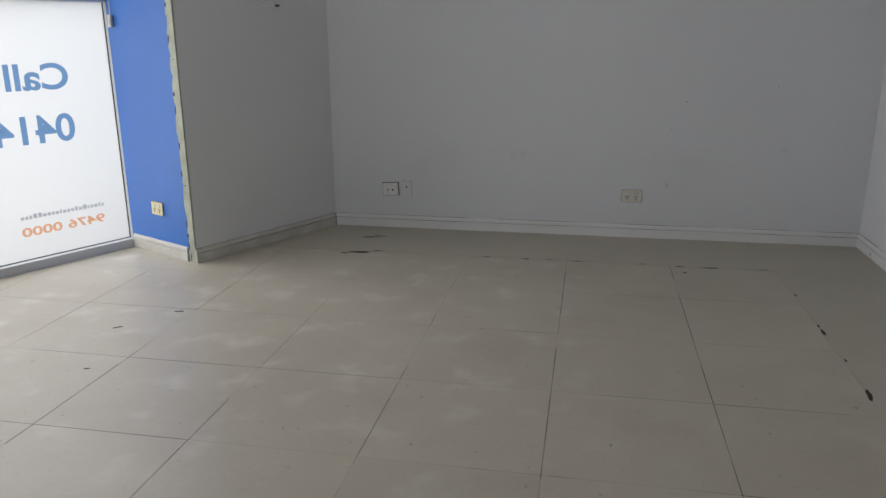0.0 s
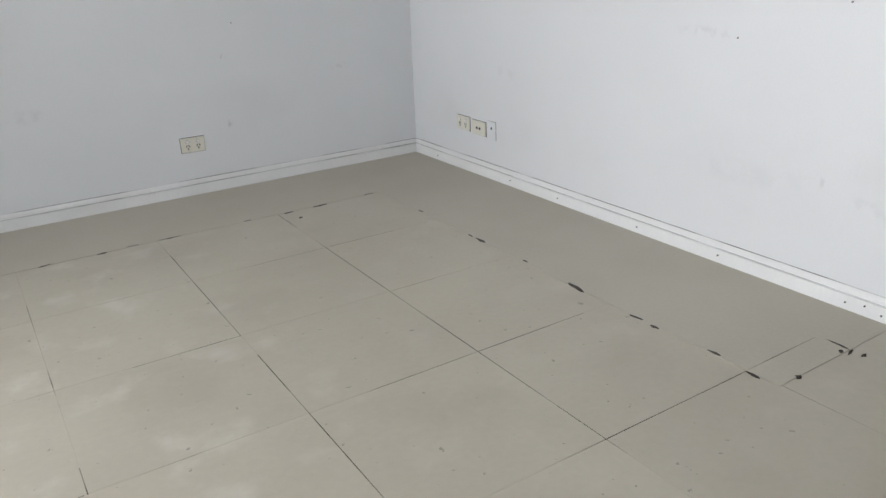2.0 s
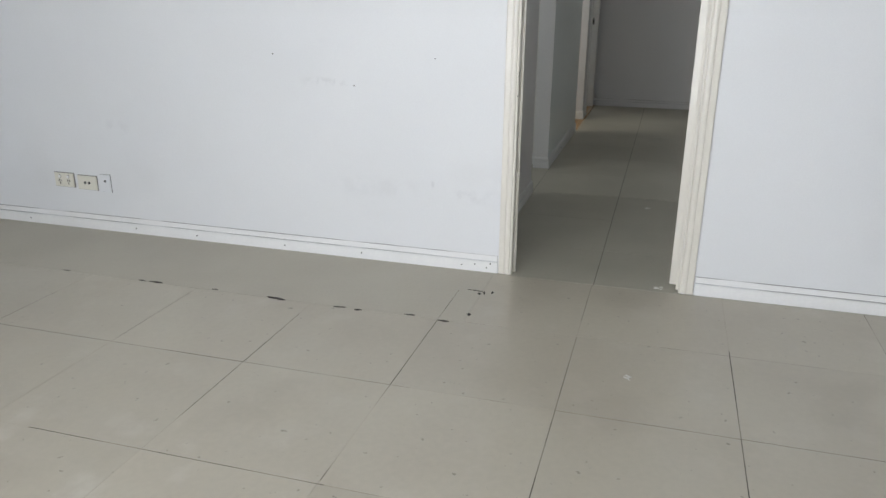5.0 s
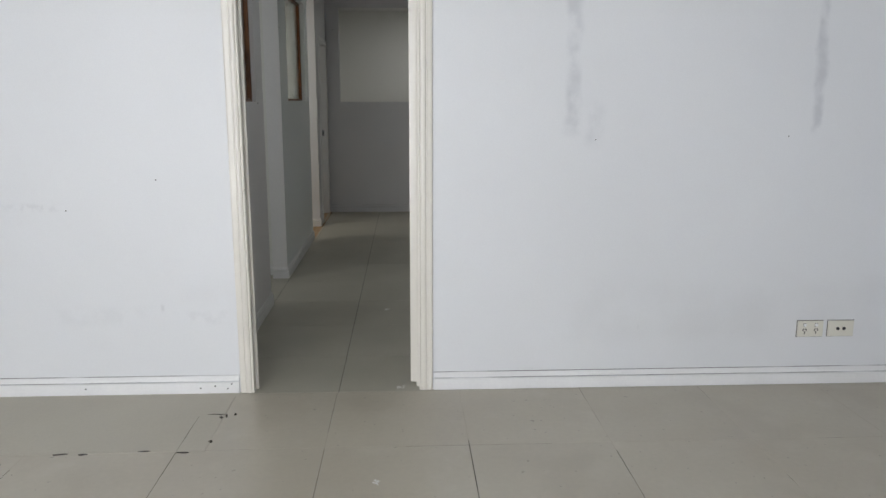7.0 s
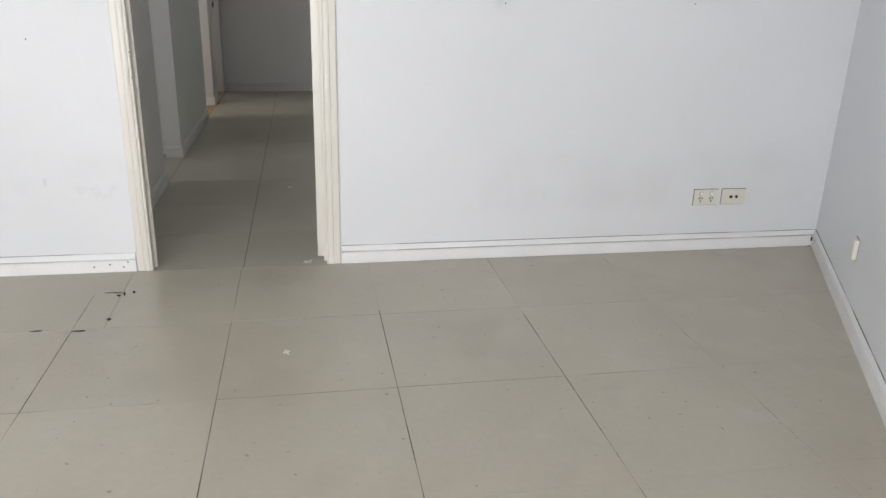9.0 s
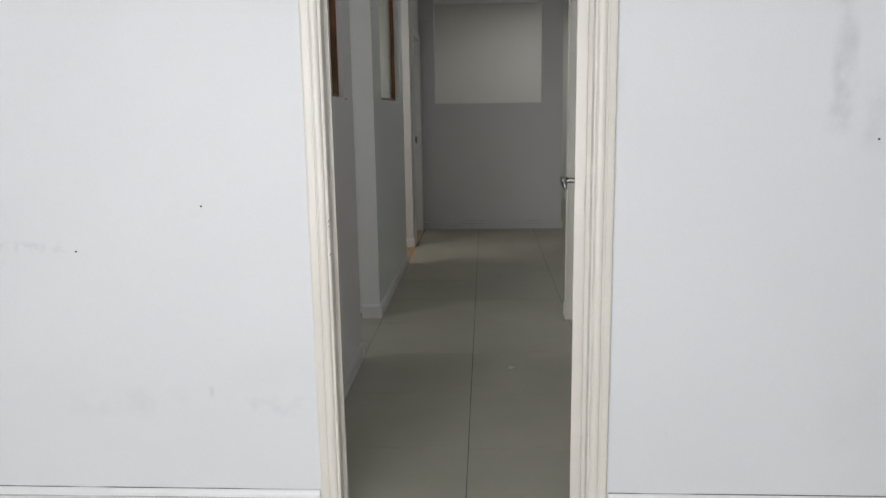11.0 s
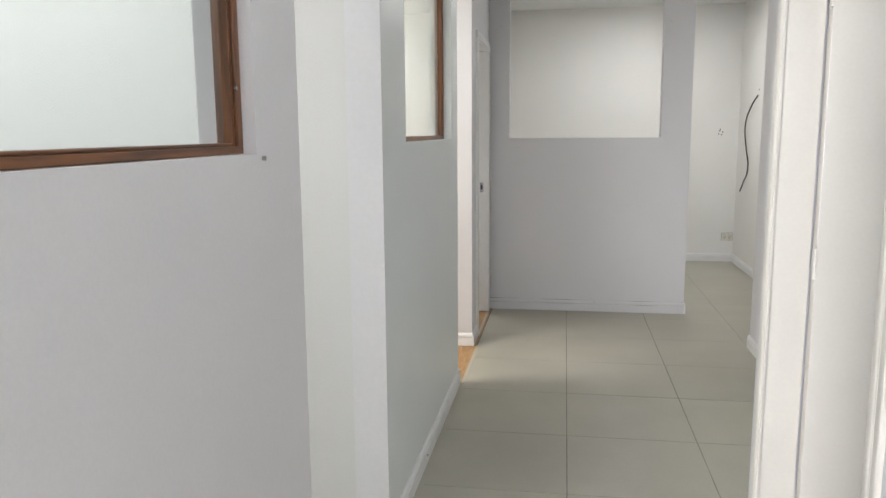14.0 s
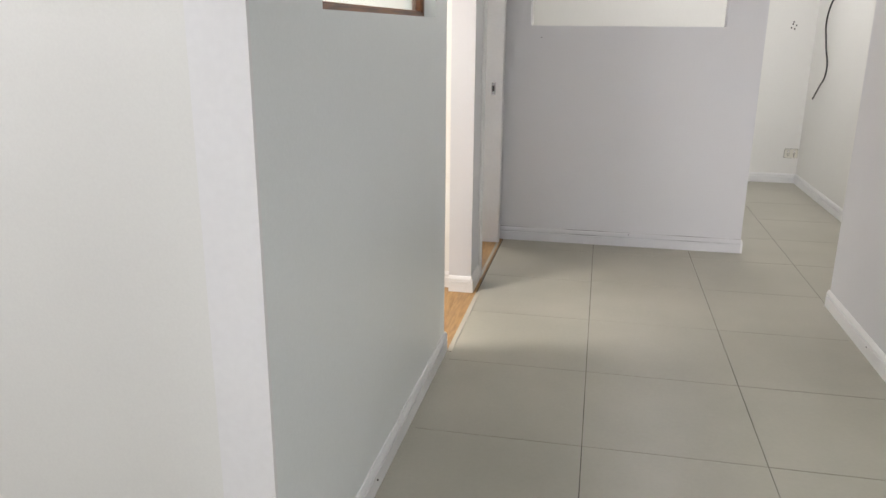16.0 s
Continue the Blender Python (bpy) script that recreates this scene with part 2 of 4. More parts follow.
GROUT = grout_material("worn_grout", (0.452, 0.415, 0.342), (0.30, 0.272, 0.225), 0.36, 0.47)
OPENJOINT = grout_material("open_joint", (0.26, 0.235, 0.195), (0.035, 0.032, 0.028), 0.44, 0.62)
HALFJOINT = grout_material("half_filled_joint", (0.42, 0.385, 0.32), (0.10, 0.092, 0.078), 0.42, 0.60)
HALLGROUT = grout_material("dark_grout", (0.17, 0.155, 0.13), (0.045, 0.04, 0.034), 0.46, 0.68)


def glass_material(name, rough=0.02, tint=(0.95, 0.98, 0.98)):
    m = bpy.data.materials.new(name)
    m.use_nodes = True
    nt = m.node_tree
    nt.nodes.remove(nt.nodes["Principled BSDF"])
    gl, tr, mix, lw = (nt.nodes.new("ShaderNode" + k) for k in ("BsdfGlossy", "BsdfTransparent", "MixShader", "LayerWeight"))
    gl.inputs["Roughness"].default_value = rough
    tr.inputs["Color"].default_value = (*tint, 1)
    lw.inputs["Blend"].default_value = 0.5
    gloss = math_node(nt, "MULTIPLY_ADD", math_node(nt, "POWER", lw.outputs["Facing"], 5.0), 0.9)
    gloss.node.inputs[2].default_value = 0.03
    nt.links.new(gloss, mix.inputs[0])
    nt.links.new(tr.outputs[0], mix.inputs[1])
    nt.links.new(gl.outputs[0], mix.inputs[2])
    nt.links.new(mix.outputs[0], nt.nodes["Material Output"].inputs["Surface"])
    return m


CRACK = grout_material("open_paint_joint", (0.60, 0.60, 0.60), (0.16, 0.15, 0.15), 0.46, 0.62)
GROOVE_SHADE = grout_material("groove_shade", (0.55, 0.56, 0.58), (0.26, 0.26, 0.27), 0.42, 0.60)
GLAZE = glass_material("clear_glass")
TINTED = glass_material("sliding_glass", 0.03, (0.94, 0.965, 0.97))


def film_material(name, color, share):
    """Window film: light from the street comes through it."""
    m = bpy.data.materials.new(name)
    m.use_nodes = True
    nt = m.node_tree
    b = nt.nodes["Principled BSDF"]
    b.inputs["Base Color"].default_value, b.inputs["Roughness"].default_value = (*color, 1), 0.35
    tl, mix = nt.nodes.new("ShaderNodeBsdfTranslucent"), nt.nodes.new("ShaderNodeMixShader")
    tl.inputs["Color"].default_value = (*color, 1)
    mix.inputs[0].default_value = share
    nt.links.new(b.outputs[0], mix.inputs[1])
    nt.links.new(tl.outputs[0], mix.inputs[2])
    nt.links.new(mix.outputs[0], nt.nodes["Material Output"].inputs["Surface"])
    return m


FILM = film_material("white_window_film", (0.55, 0.56, 0.56), 0.75)
INK_BLUE = film_material("blue_lettering", (0.12, 0.22, 0.37), 0.75)
INK_ORANGE = film_material("orange_lettering", (0.54, 0.28, 0.16), 0.75)
INK_GREY = film_material("grey_lettering", (0.36, 0.38, 0.40), 0.75)

# ---- builders ----


def put(name, bm, mats, parent=None, label="", smooth=False):
    me = bpy.data.meshes.new(name)
    bmesh.ops.recalc_face_normals(bm, faces=bm.faces[:])
    bm.to_mesh(me)
    bm.free()
    for m in mats if isinstance(mats, (list, tuple)) else [mats]:
        me.materials.append(m)
    if smooth:
        for p in me.polygons:
            p.use_smooth = True
    ob = new(name, me)
    if parent is not None:
        ob.parent = parent
    if label:
        ob["label"] = label
    return ob


def part(name, bm, mat, parent, label="", smooth=False):
    return put(name, bm, mat, parent, label, smooth)


def thing(name, label, category, at=None, group="", kind=""):
    ob = new(name)
    ob.empty_display_size = 0.05
    if at is not None:
        ob.matrix_basis = at
    return tagged(ob, label, category, group, kind)


def box(bm, x0, y0, z0, x1, y1, z1, bevel=0.0):
    r = bmesh.ops.create_cube(bm, size=1)
    m = Matrix.Translation(((x0 + x1) / 2, (y0 + y1) / 2, (z0 + z1) / 2)) @ Matrix.Diagonal((abs(x1 - x0), abs(y1 - y0), abs(z1 - z0), 1))
    bmesh.ops.transform(bm, matrix=m, verts=r["verts"])
    if bevel:
        es = {e for v in r["verts"] for e in v.link_edges}
        bmesh.ops.bevel(bm, geom=list(es), offset=bevel, segments=2, affect="EDGES", profile=0.6)
    return bm


def boxes(*rows, bevel=0.0):
    bm = bmesh.new()
    for r in rows:
        box(bm, *r, bevel=bevel)
    return bm


def rod(bm, a, b, r, n=12):
    a, b = Vector(a), Vector(b)
    m = Matrix.Translation((a + b) / 2) @ (b - a).to_track_quat("Z", "Y").to_matrix().to_4x4()
    bmesh.ops.create_cone(bm, cap_ends=True, segments=n, radius1=r, radius2=r, depth=(b - a).length, matrix=m)
    return bm


def prism(points, z0, z1):
    bm = bmesh.new()
    lo = [bm.verts.new((x, y, z0)) for x, y in points]
    hi = [bm.verts.new((x, y, z1)) for x, y in points]
    bm.faces.new(lo), bm.faces.new(hi)
    for i in range(len(points)):
        j = (i + 1) % len(points)
        bm.faces.new((lo[i], lo[j], hi[j], hi[i]))
    return bm


def sweep(bm, profile, a, b, side, up):
    """A straight moulding: profile points (out, up) laid along the line from a to b."""
    a, b, side, up = Vector(a), Vector(b), Vector(side), Vector(up)
    ends = [[bm.verts.new(p + side * o + up * u) for o, u in profile] for p in (a, b)]
    n = len(profile)
    for i in range(n):
        j = (i + 1) % n
        bm.faces.new((ends[0][i], ends[0][j], ends[1][j], ends[1][i]))
    bm.faces.new(ends[0]), bm.faces.new(ends[1])
    return bm


SKIRT = [(0, 0), (0.013, 0), (0.013, 0.056), (0.006, 0.058), (0.006, 0.0615), (0.0125, 0.0635), (0.0115, 0.074), (0.007, 0.083), (0.004, 0.088), (0, 0.088)]
ARCH = [(0, 0), (0.0095, 0.0), (0.0115, 0.002), (0.0120, 0.005), (0.0110, 0.0075), (0.0085, 0.0085), (0.0085, 0.0105), (0.0125, 0.0120), (0.0150, 0.016), (0.0162, 0.022), (0.0160, 0.028), (0.0148, 0.033), (0.0130, 0.0355), (0.0115, 0.0365),
        (0.0115, 0.0385), (0.0138, 0.0395), (0.0138, 0.0430), (0.0128, 0.0440), (0.0125, 0.058), (0.0115, 0.064), (0.0085, 0.0670), (0, 0.0675)]


def wall(name, along, a0, a1, b0, b1, mat, holes=(), z1=CEIL, label=""):
    """A wall along x or y with openings (a, a, z, z) right through it."""
    cuts = sorted({a0, a1, *(h for q in holes for h in q[:2])})
    levels = sorted({0.0, z1, *(h for q in holes for h in q[2:])})
    bm = bmesh.new()
    for p, q in zip(cuts, cuts[1:]):
        for u, v in zip(levels, levels[1:]):
            if any(h[0] <= p and q <= h[1] and h[2] <= u and v <= h[3] for h in holes):
                continue
            box(bm, *((p, b0, u, q, b1, v) if along == "x" else (b0, p, u, b1, q, v)))
    bmesh.ops.remove_doubles(bm, verts=bm.verts[:], dist=1e-5)
    inner = [f for f in bm.faces if any(g is not f and set(g.verts) == set(f.verts) for g in f.verts[0].link_faces)]
    bmesh.ops.delete(bm, geom=inner, context="FACES_ONLY")
    return tagged(put(name, bm, mat), label or "smooth painted plasterboard wall", "wall", kind="structure")


def skirting(a, b, side, label="white two-step painted skirting board", mat=None, crack=False):
    bm = sweep(bmesh.new(), SKIRT, (*a, 0.001), (*b, 0.001), (*side, 0), (0, 0, 1))
    ob = tagged(put("baseboard", bm, mat or TRIM), label, "skirting board", kind="structure")
    if crack:
        lip = [(0.0002, 0.0885), (0.0032, 0.0885), (0.0032, 0.0905), (0.0002, 0.0905)]
        part("crack", sweep(bmesh.new(), lip, (*a, 0.001), (*b, 0.001), (*side, 0), (0, 0, 1)), CRACK, ob, "dark gap along the top edge")
        # A grey strip deepens the groove: its shade is put in as colour.
        mid = [(0.0055, 0.0582), (0.0072, 0.0582), (0.0072, 0.0613), (0.0055, 0.0613)]
        part("groove", sweep(bmesh.new(), mid, (*a, 0.001), (*b, 0.001), (*side, 0), (0, 0, 1)), GROOVE_SHADE, ob, "moulded groove with its shade painted in")
    return ob


def architrave(name, mat, along, a0, a1, face, out, top, label, legs=(True, True)):
    """Moulded casing round an opening from a0 to a1 on a wall face; out is +1 or -1 across the wall."""
    t = thing(name, label, "door casing", kind="structure")
    vec = (lambda a, z: (a, face, z)) if along == "x" else (lambda a, z: (face, a, z))
    side = (0, out, 0) if along == "x" else (out, 0, 0)
    run = Vector((1, 0, 0)) if along == "x" else Vector((0, 1, 0))
    for on, a, s in ((legs[0], a0, -1), (legs[1], a1, 1)):
        if on:
            part("casing_leg", sweep(bmesh.new(), ARCH, vec(a, 0.002), vec(a, top), side, run * s), mat, t)
    part("casing_head", sweep(bmesh.new(), ARCH, vec(a0 - 0.07, top), vec(a1 + 0.07, top), side, (0, 0, 1)), mat, t)
    return t


# ---- large structure ----
E0, E1 = 1.885, 1.962              # east wall of the shop, with the doorway to the hall
YN, YS = 5.331, -1.368
DY0, DY1, DTOP = 1.283, 2.092, 2.045
NW = S - D * ((YN - S.y) / -D.y)
SE = Vector((E0, YS, 0))
SD = Vector((-0.8810, 0.4731, 0))  # the south wall runs square to the shopfront
SW = SE + SD * 6.97

wall("wall_north", "x", NW.x - 0.6, E1, YN, YN + 0.12, WALL_NORTH, label="off-white painted wall with scuffs near the floor")
wall("wall_east", "y", YS, YN, E0, E1, WALL_EAST, [(DY0 - 0.02, DY1 + 0.02, 0, DTOP + 0.02)], label="off-white painted wall with dirty smears and a doorway")
south = [SE - SD * 0.1, SW + SD * 0.15, SW + SD * 0.15 + D * 0.12, SE - SD * 0.1 + D * 0.12]
tagged(put("wall_south", prism([tuple(p.xy) for p in south], 0, CEIL), WALL), "slanted off-white painted wall with a few marks", "wall", kind="structure")

# short slanted wall beside the shopfront: white inside, blue on the end that faces the glazing
far_in, far_out = NW, NW + OUT * GLASS
bm = prism([tuple(p.xy) for p in (NW, S, front(0, GLASS, 0), far_out)], 0, CEIL)
tagged(put("wall_west_return", bm, WALL), "short off-white wall beside the shop window", "wall", kind="structure")


def slab(name, d0, d1, o0, o1, z0, z1, mat, label="", category="", kind="", bevel=0.0, parent=None):
    bm = prism([tuple(front(d, o, 0).xy) for d, o in ((d0, o0), (d1, o0), (d1, o1), (d0, o1))], z0, z1)
    if bevel:
        bmesh.ops.bevel(bm, geom=bm.edges[:], offset=bevel, segments=2, affect="EDGES", profile=0.6)
    ob = put(name, bm, mat, parent)
    return tagged(ob, label, category, kind=kind)


slab("wall_blue_face", 0.0, 0.008, 0.062, GLASS - 0.03, 0, CEIL, BLUE, "bright blue painted end of a wall", "wall", "structure")

# floor slab under the tiles, and the street
ground = prism([(-60, -60), (60, -60), (60, 60), (-60, 60)], -0.30, -0.16)
tagged(put("ground", ground, CONCRETE), "grey paved street outside the shop", "ground", kind="structure")
base = boxes((-6.6, -2.0, -0.15, 11.2, 6.3, -0.012))
tagged(put("floor_base", base, SCREED), "mortar bed under the floor tiles", "floor", kind="structure")
tagged(put("floor_grout_shop", boxes((-6.6, -2.0, -0.011, 1.867, 6.3, -0.0006)), GROUT), "worn beige grout between the shop tiles", "floor", kind="structure")
hall_grout = boxes((1.867, -2.0, -0.011, 11.2, 2.283, -0.0016), (1.867, 2.283, -0.011, 4.80, 6.3, -0.0016))
tagged(put("floor_grout_hall", hall_grout, HALLGROUT), "dark grout between the hall tiles", "floor", kind="structure")

# ceilings
bm = prism([tuple(p.xy) for p in (far_out + Vector((0, 0.1, 0)), Vector((E1, YN + 0.12, 0)), Vector((E1, YS - 0.12, 0)), SW + SD * 0.15 + D * 0.12, front(0, GLASS + 0.15, 0))], CEIL, CEIL + 0.1)
tagged(put("ceiling", bm, CEILING), "plain white ceiling", "ceiling", kind="structure")
tagged(put("ceiling", boxes((E1, -1.5, CEIL, 10.8, 5.2, CEIL + 0.1)), CEILING), "plain white hall ceiling", "ceiling", kind="structure")

# hall and side rooms
HN1, HN2, HS = 2.285, 2.297, 1.090
WZ = 1.400
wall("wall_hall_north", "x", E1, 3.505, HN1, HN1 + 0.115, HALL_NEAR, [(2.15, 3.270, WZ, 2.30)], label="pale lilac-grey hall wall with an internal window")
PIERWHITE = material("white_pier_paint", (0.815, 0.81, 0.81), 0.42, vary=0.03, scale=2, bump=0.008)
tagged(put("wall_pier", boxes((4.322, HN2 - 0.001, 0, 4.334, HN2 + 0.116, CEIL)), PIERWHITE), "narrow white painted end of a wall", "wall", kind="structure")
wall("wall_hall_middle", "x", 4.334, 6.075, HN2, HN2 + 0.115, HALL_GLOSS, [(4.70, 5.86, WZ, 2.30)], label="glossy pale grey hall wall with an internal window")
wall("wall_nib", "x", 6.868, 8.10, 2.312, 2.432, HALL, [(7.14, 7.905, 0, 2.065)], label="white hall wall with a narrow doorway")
wall("wall_room_divider", "y", 2.41, 4.70, 4.445, 4.545, CREAM, label="cream painted wall of a side room")
wall("wall_office_north", "x", E1, 4.445, 4.70, 4.80, OFFICE, label="white office wall")
wall("wall_timber_room_north", "x", 4.545, 10.7, 4.70, 4.80, CREAM, label="warm white wall of the timber-floored room")
wall("wall_timber_divider", "y", 2.432, 4.70, 6.93, 7.03, CREAM, label="warm white partition wall")
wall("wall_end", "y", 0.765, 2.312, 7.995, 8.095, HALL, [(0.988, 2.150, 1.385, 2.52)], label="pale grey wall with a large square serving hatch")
wall("wall_far_north", "x", 8.10, 10.57, 2.36, 2.46, CREAM, label="white wall of the end room")
wall("wall_far", "y", -0.25, 2.36, 10.57, 10.69, CREAM, label="bright white wall of the end room")
wall("wall_far_south", "x", 7.06, 10.57, -0.25, -0.13, CREAM, label="bright white wall with a hanging cable")
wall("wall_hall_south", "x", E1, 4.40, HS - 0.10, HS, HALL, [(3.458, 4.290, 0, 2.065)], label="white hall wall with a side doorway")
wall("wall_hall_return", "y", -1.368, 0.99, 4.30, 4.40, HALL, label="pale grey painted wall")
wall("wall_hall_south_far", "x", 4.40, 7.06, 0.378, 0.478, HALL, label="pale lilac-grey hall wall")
wall("wall_far_return", "y", -0.25, 0.378, 6.96, 7.06, CREAM, label="white painted wall")
wall("wall_side_room_south", "x", E1, 4.30, -1.488, -1.368, WALL, label="plain white wall of a side room")

# unseen ceiling lamps, added to light the hall, the end room and side rooms
def unseen_ceiling_lamp(x, y, power, color, size=0.6):
    t = thing("unseen_ceiling_light", "flat white square ceiling light, unseen, added to light its room", "ceiling light", pose(x, y, CEIL))
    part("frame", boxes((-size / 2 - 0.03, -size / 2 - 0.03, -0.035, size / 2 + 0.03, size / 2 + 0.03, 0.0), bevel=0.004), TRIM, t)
    lamp = bpy.data.lights.new("unseen_ceiling_glow", "AREA")
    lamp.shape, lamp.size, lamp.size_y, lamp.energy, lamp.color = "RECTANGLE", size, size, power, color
    ob = new("unseen_ceiling_glow", lamp)
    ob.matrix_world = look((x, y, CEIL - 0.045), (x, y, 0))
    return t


unseen_ceiling_lamp(9.2, 0.9, P_FAR, (1.0, 0.99, 0.965))
unseen_ceiling_lamp(5.7, 3.5, P_TIMBER, (1.0, 0.965, 0.90))
unseen_ceiling_lamp(8.6, 3.5, P_TIMBER * 0.5, (1.0, 0.96, 0.90))
unseen_ceiling_lamp(3.3, 3.6, P_OFFICE, (1.0, 0.985, 0.955))
# Added fill: two hall lamps and one in the side room brighten the walls.
unseen_ceiling_lamp(2.9, 1.65, P_HALL_FILL, (0.955, 1.0, 0.99), 0.3)
unseen_ceiling_lamp(5.7, 1.35, P_HALL_FILL, (0.955, 1.0, 0.99), 0.3)
unseen_ceiling_lamp(3.4, -0.1, P_SIDE_FILL, (0.95, 0.975, 1.0))

# ---- shopfront ----
sf = thing("window_shopfront", "aluminium shopfront glazing covered with white film", "shop window", kind="structure")


def rail(d0, d1, z0, z1, o0=GLASS - 0.03, o1=GLASS + 0.045, mat=ALU, name="window_frame"):
    return slab(name, d0, d1, o0, o1, z0, z1, mat, parent=sf)


posts = [-0.035, 1.62, FRONT]
for p in posts:
    rail(p, p + 0.045, 0.055, CEIL)
rail(-0.035, FRONT + 0.045, 0.0, 0.055, GLASS - 0.05, GLASS + 0.06, name="window_sill")
for a, b in zip(posts, posts[1:]):
    rail(a + 0.045, b, 1.548, 1.590)
    rail(a + 0.045, b, CEIL - 0.06, CEIL)
    for z0, z1 in ((0.055, 1.548), (1.590, CEIL - 0.06)):
        pane = slab("pane", a + 0.045, b, GLASS + 0.004, GLASS + 0.010, z0, z1, FILM, parent=sf)
        pane.visible_shadow = False
        for q in ((a + 0.045, a + 0.049), (b - 0.004, b)):
            slab("gasket", *q, GLASS - 0.004, GLASS + 0.004, z0, z1, RUBBER, parent=sf)
        slab("gasket", a + 0.049, b - 0.004, GLASS - 0.004, GLASS + 0.004, z0, z0 + 0.004, RUBBER, parent=sf)
slab("wall_shopfront_foot", -0.035, FRONT + 0.045, GLASS - 0.05, GLASS + 0.06, -0.16, 0.0, CONCRETE, "low concrete footing under the shop window", "footing", "structure")


def lettering(words, d0, d1, z0, z1, mat, label):
    """Lettering on the film, to be read from the street; stretched to its width and height."""
    cu = bpy.data.curves.new("lettering", "FONT")
    cu.body, cu.size, cu.extrude, cu.offset = words, 1.0, 0.0, 0.022
    tmp = new("lettering", cu)
    bpy.context.view_layer.update()
    me = bpy.data.meshes.new_from_object(tmp.evaluated_get(bpy.context.evaluated_depsgraph_get()))
    bpy.data.objects.remove(tmp)
    xs, ys = [v.co.x for v in me.vertices], [v.co.y for v in me.vertices]
    for v in me.vertices:
        u = (v.co.x - min(xs)) / (max(xs) - min(xs))
        w = (v.co.y - min(ys)) / (max(ys) - min(ys))
        v.co = front(d0 + (d1 - d0) * u, GLASS + 0.0015, z0 + (z1 - z0) * w)
    t = thing("window_lettering", label, "lettering")
    bm = bmesh.new()
    bm.from_mesh(me)
    left = set(bm.faces)
    while left:
        todo, piece = [left.pop()], []
        while todo:
            f = todo.pop()
            piece.append(f)
            for g in {h for v in f.verts for h in v.link_faces} & left:
                left.discard(g)
                todo.append(g)
        one = bmesh.new()
        made = {v: one.verts.new(v.co) for v in {w for f in piece for w in f.verts}}
        for f in piece:
            one.faces.new([made[v] for v in f.verts])
        part("letter", one, mat, t).visible_shadow = False
    bm.free()
    return t


lettering("Call", 0.285, 0.655, 1.045, 1.200, INK_BLUE, "pale blue lettering on white window film, seen from behind")
lettering("0414", 0.285, 0.770, 0.735, 0.903, INK_BLUE, "pale blue telephone number on white window film, seen from behind")
lettering("9476 0000", 0.170, 0.690, 0.196, 0.252, INK_ORANGE, "orange telephone number on white window film, seen from behind")
web = thing("window_lettering", "small grey line of lettering on white window film", "lettering")
dd = 0.166
random.seed(4)
while dd < 0.68:
    w = random.choice((0.010, 0.014, 0.018, 0.022))
    b = slab("letter_bar", dd, min(dd + w, 0.69), GLASS + 0.0005, GLASS + 0.0025, 0.300, 0.300 + random.choice((0.019, 0.019, 0.028)), INK_GREY, parent=web)
    b.visible_shadow = False
    dd += w + 0.009

# bare, chipped board edge between the blue and the white paint
random.seed(11)
zz = 0.0
left = []
while zz < CEIL:
    left.append((0.060 + random.uniform(-0.006, 0.010), zz))
    zz += random.uniform(0.02, 0.07)
left.append((0.060, CEIL))
bm = bmesh.new()
prev = None
for o, z in left:
    row = [bm.verts.new(front(dv, ov, z)) for dv, ov in ((0.001, 0.002), (0.012, 0.002), (0.012, o), (0.001, o))]
    if prev:
        for i in range(4):
            j = (i + 1) % 4
            bm.faces.new((prev[i], prev[j], row[j], row[i]))
    else:
        bm.faces.new(row)
    prev = row
bm.faces.new(prev)
tagged(put("wall_edge_board", bm, GREEN), "bare green plasterboard edge with chipped paint", "wall edge", kind="structure")
chip_list = [(0.055, 0.10, 0.05), (0.058, 0.17, 0.03), (0.06, 0.24, 0.05), (0.045, 0.03, 0.045), (0.06, 0.55, 0.04), (0.055, 0.72, 0.05), (0.058, 0.93, 0.06), (0.06, 1.02, 0.03), (0.058, 1.33, 0.05), (0.03, 1.22, 0.012), (0.035, 0.48, 0.012), (0.055, 1.52, 0.03)]
chips = thing("paint_chip", "dark chips and gouges along the bare board edge", "damage", kind="structure")
for o, z, h in chip_list:
    bm = bmesh.new()
    n = 7
    ring = []
    for i in range(n):
        a = 2 * math.pi * i / n
        ring.append((o + math.cos(a) * random.uniform(0.003, 0.008), z + math.sin(a) * h * random.uniform(0.3, 0.6)))
    lo = [bm.verts.new(front(0.011, p, q)) for p, q in ring]
    hi = [bm.verts.new(front(0.0135, p, q)) for p, q in ring]
    bm.faces.new(lo), bm.faces.new(hi)
    for i in range(n):
        bm.faces.new((lo[i], lo[(i + 1) % n], hi[(i + 1) % n], hi[i]))
    part("chip", bm, DARK, chips)

# ---- skirtings ----
skirting((NW.x + 0.006, YN), (E0, YN), (0, -1), "white painted skirting board with a cracked top edge", crack=True)
skirting((E0, YN - 0.013), (E0, DY1 + 0.073), (-1, 0), "white painted skirting board, scuffed and nail-marked", crack=True)
skirting((E0, DY0 - 0.073), (E0, YS + 0.013), (-1, 0), "white painted skirting board", crack=True)
skirting(tuple((SE + SD * 0.006).xy), tuple((SW - SD * 0.05).xy), tuple((-D).xy), "white painted skirting board, dirty underneath", crack=True)
sk0, sk1 = NW + D * 0.006, front(0.012, 0, 0)
skirting(tuple(sk0.xy), tuple(sk1.xy), tuple((-OUT).xy), "grubby white skirting board, chipped at the end", GRIMY, crack=True)
b0, b1 = front(0.008, 0.075, 0), front(0.008, GLASS - 0.05, 0)
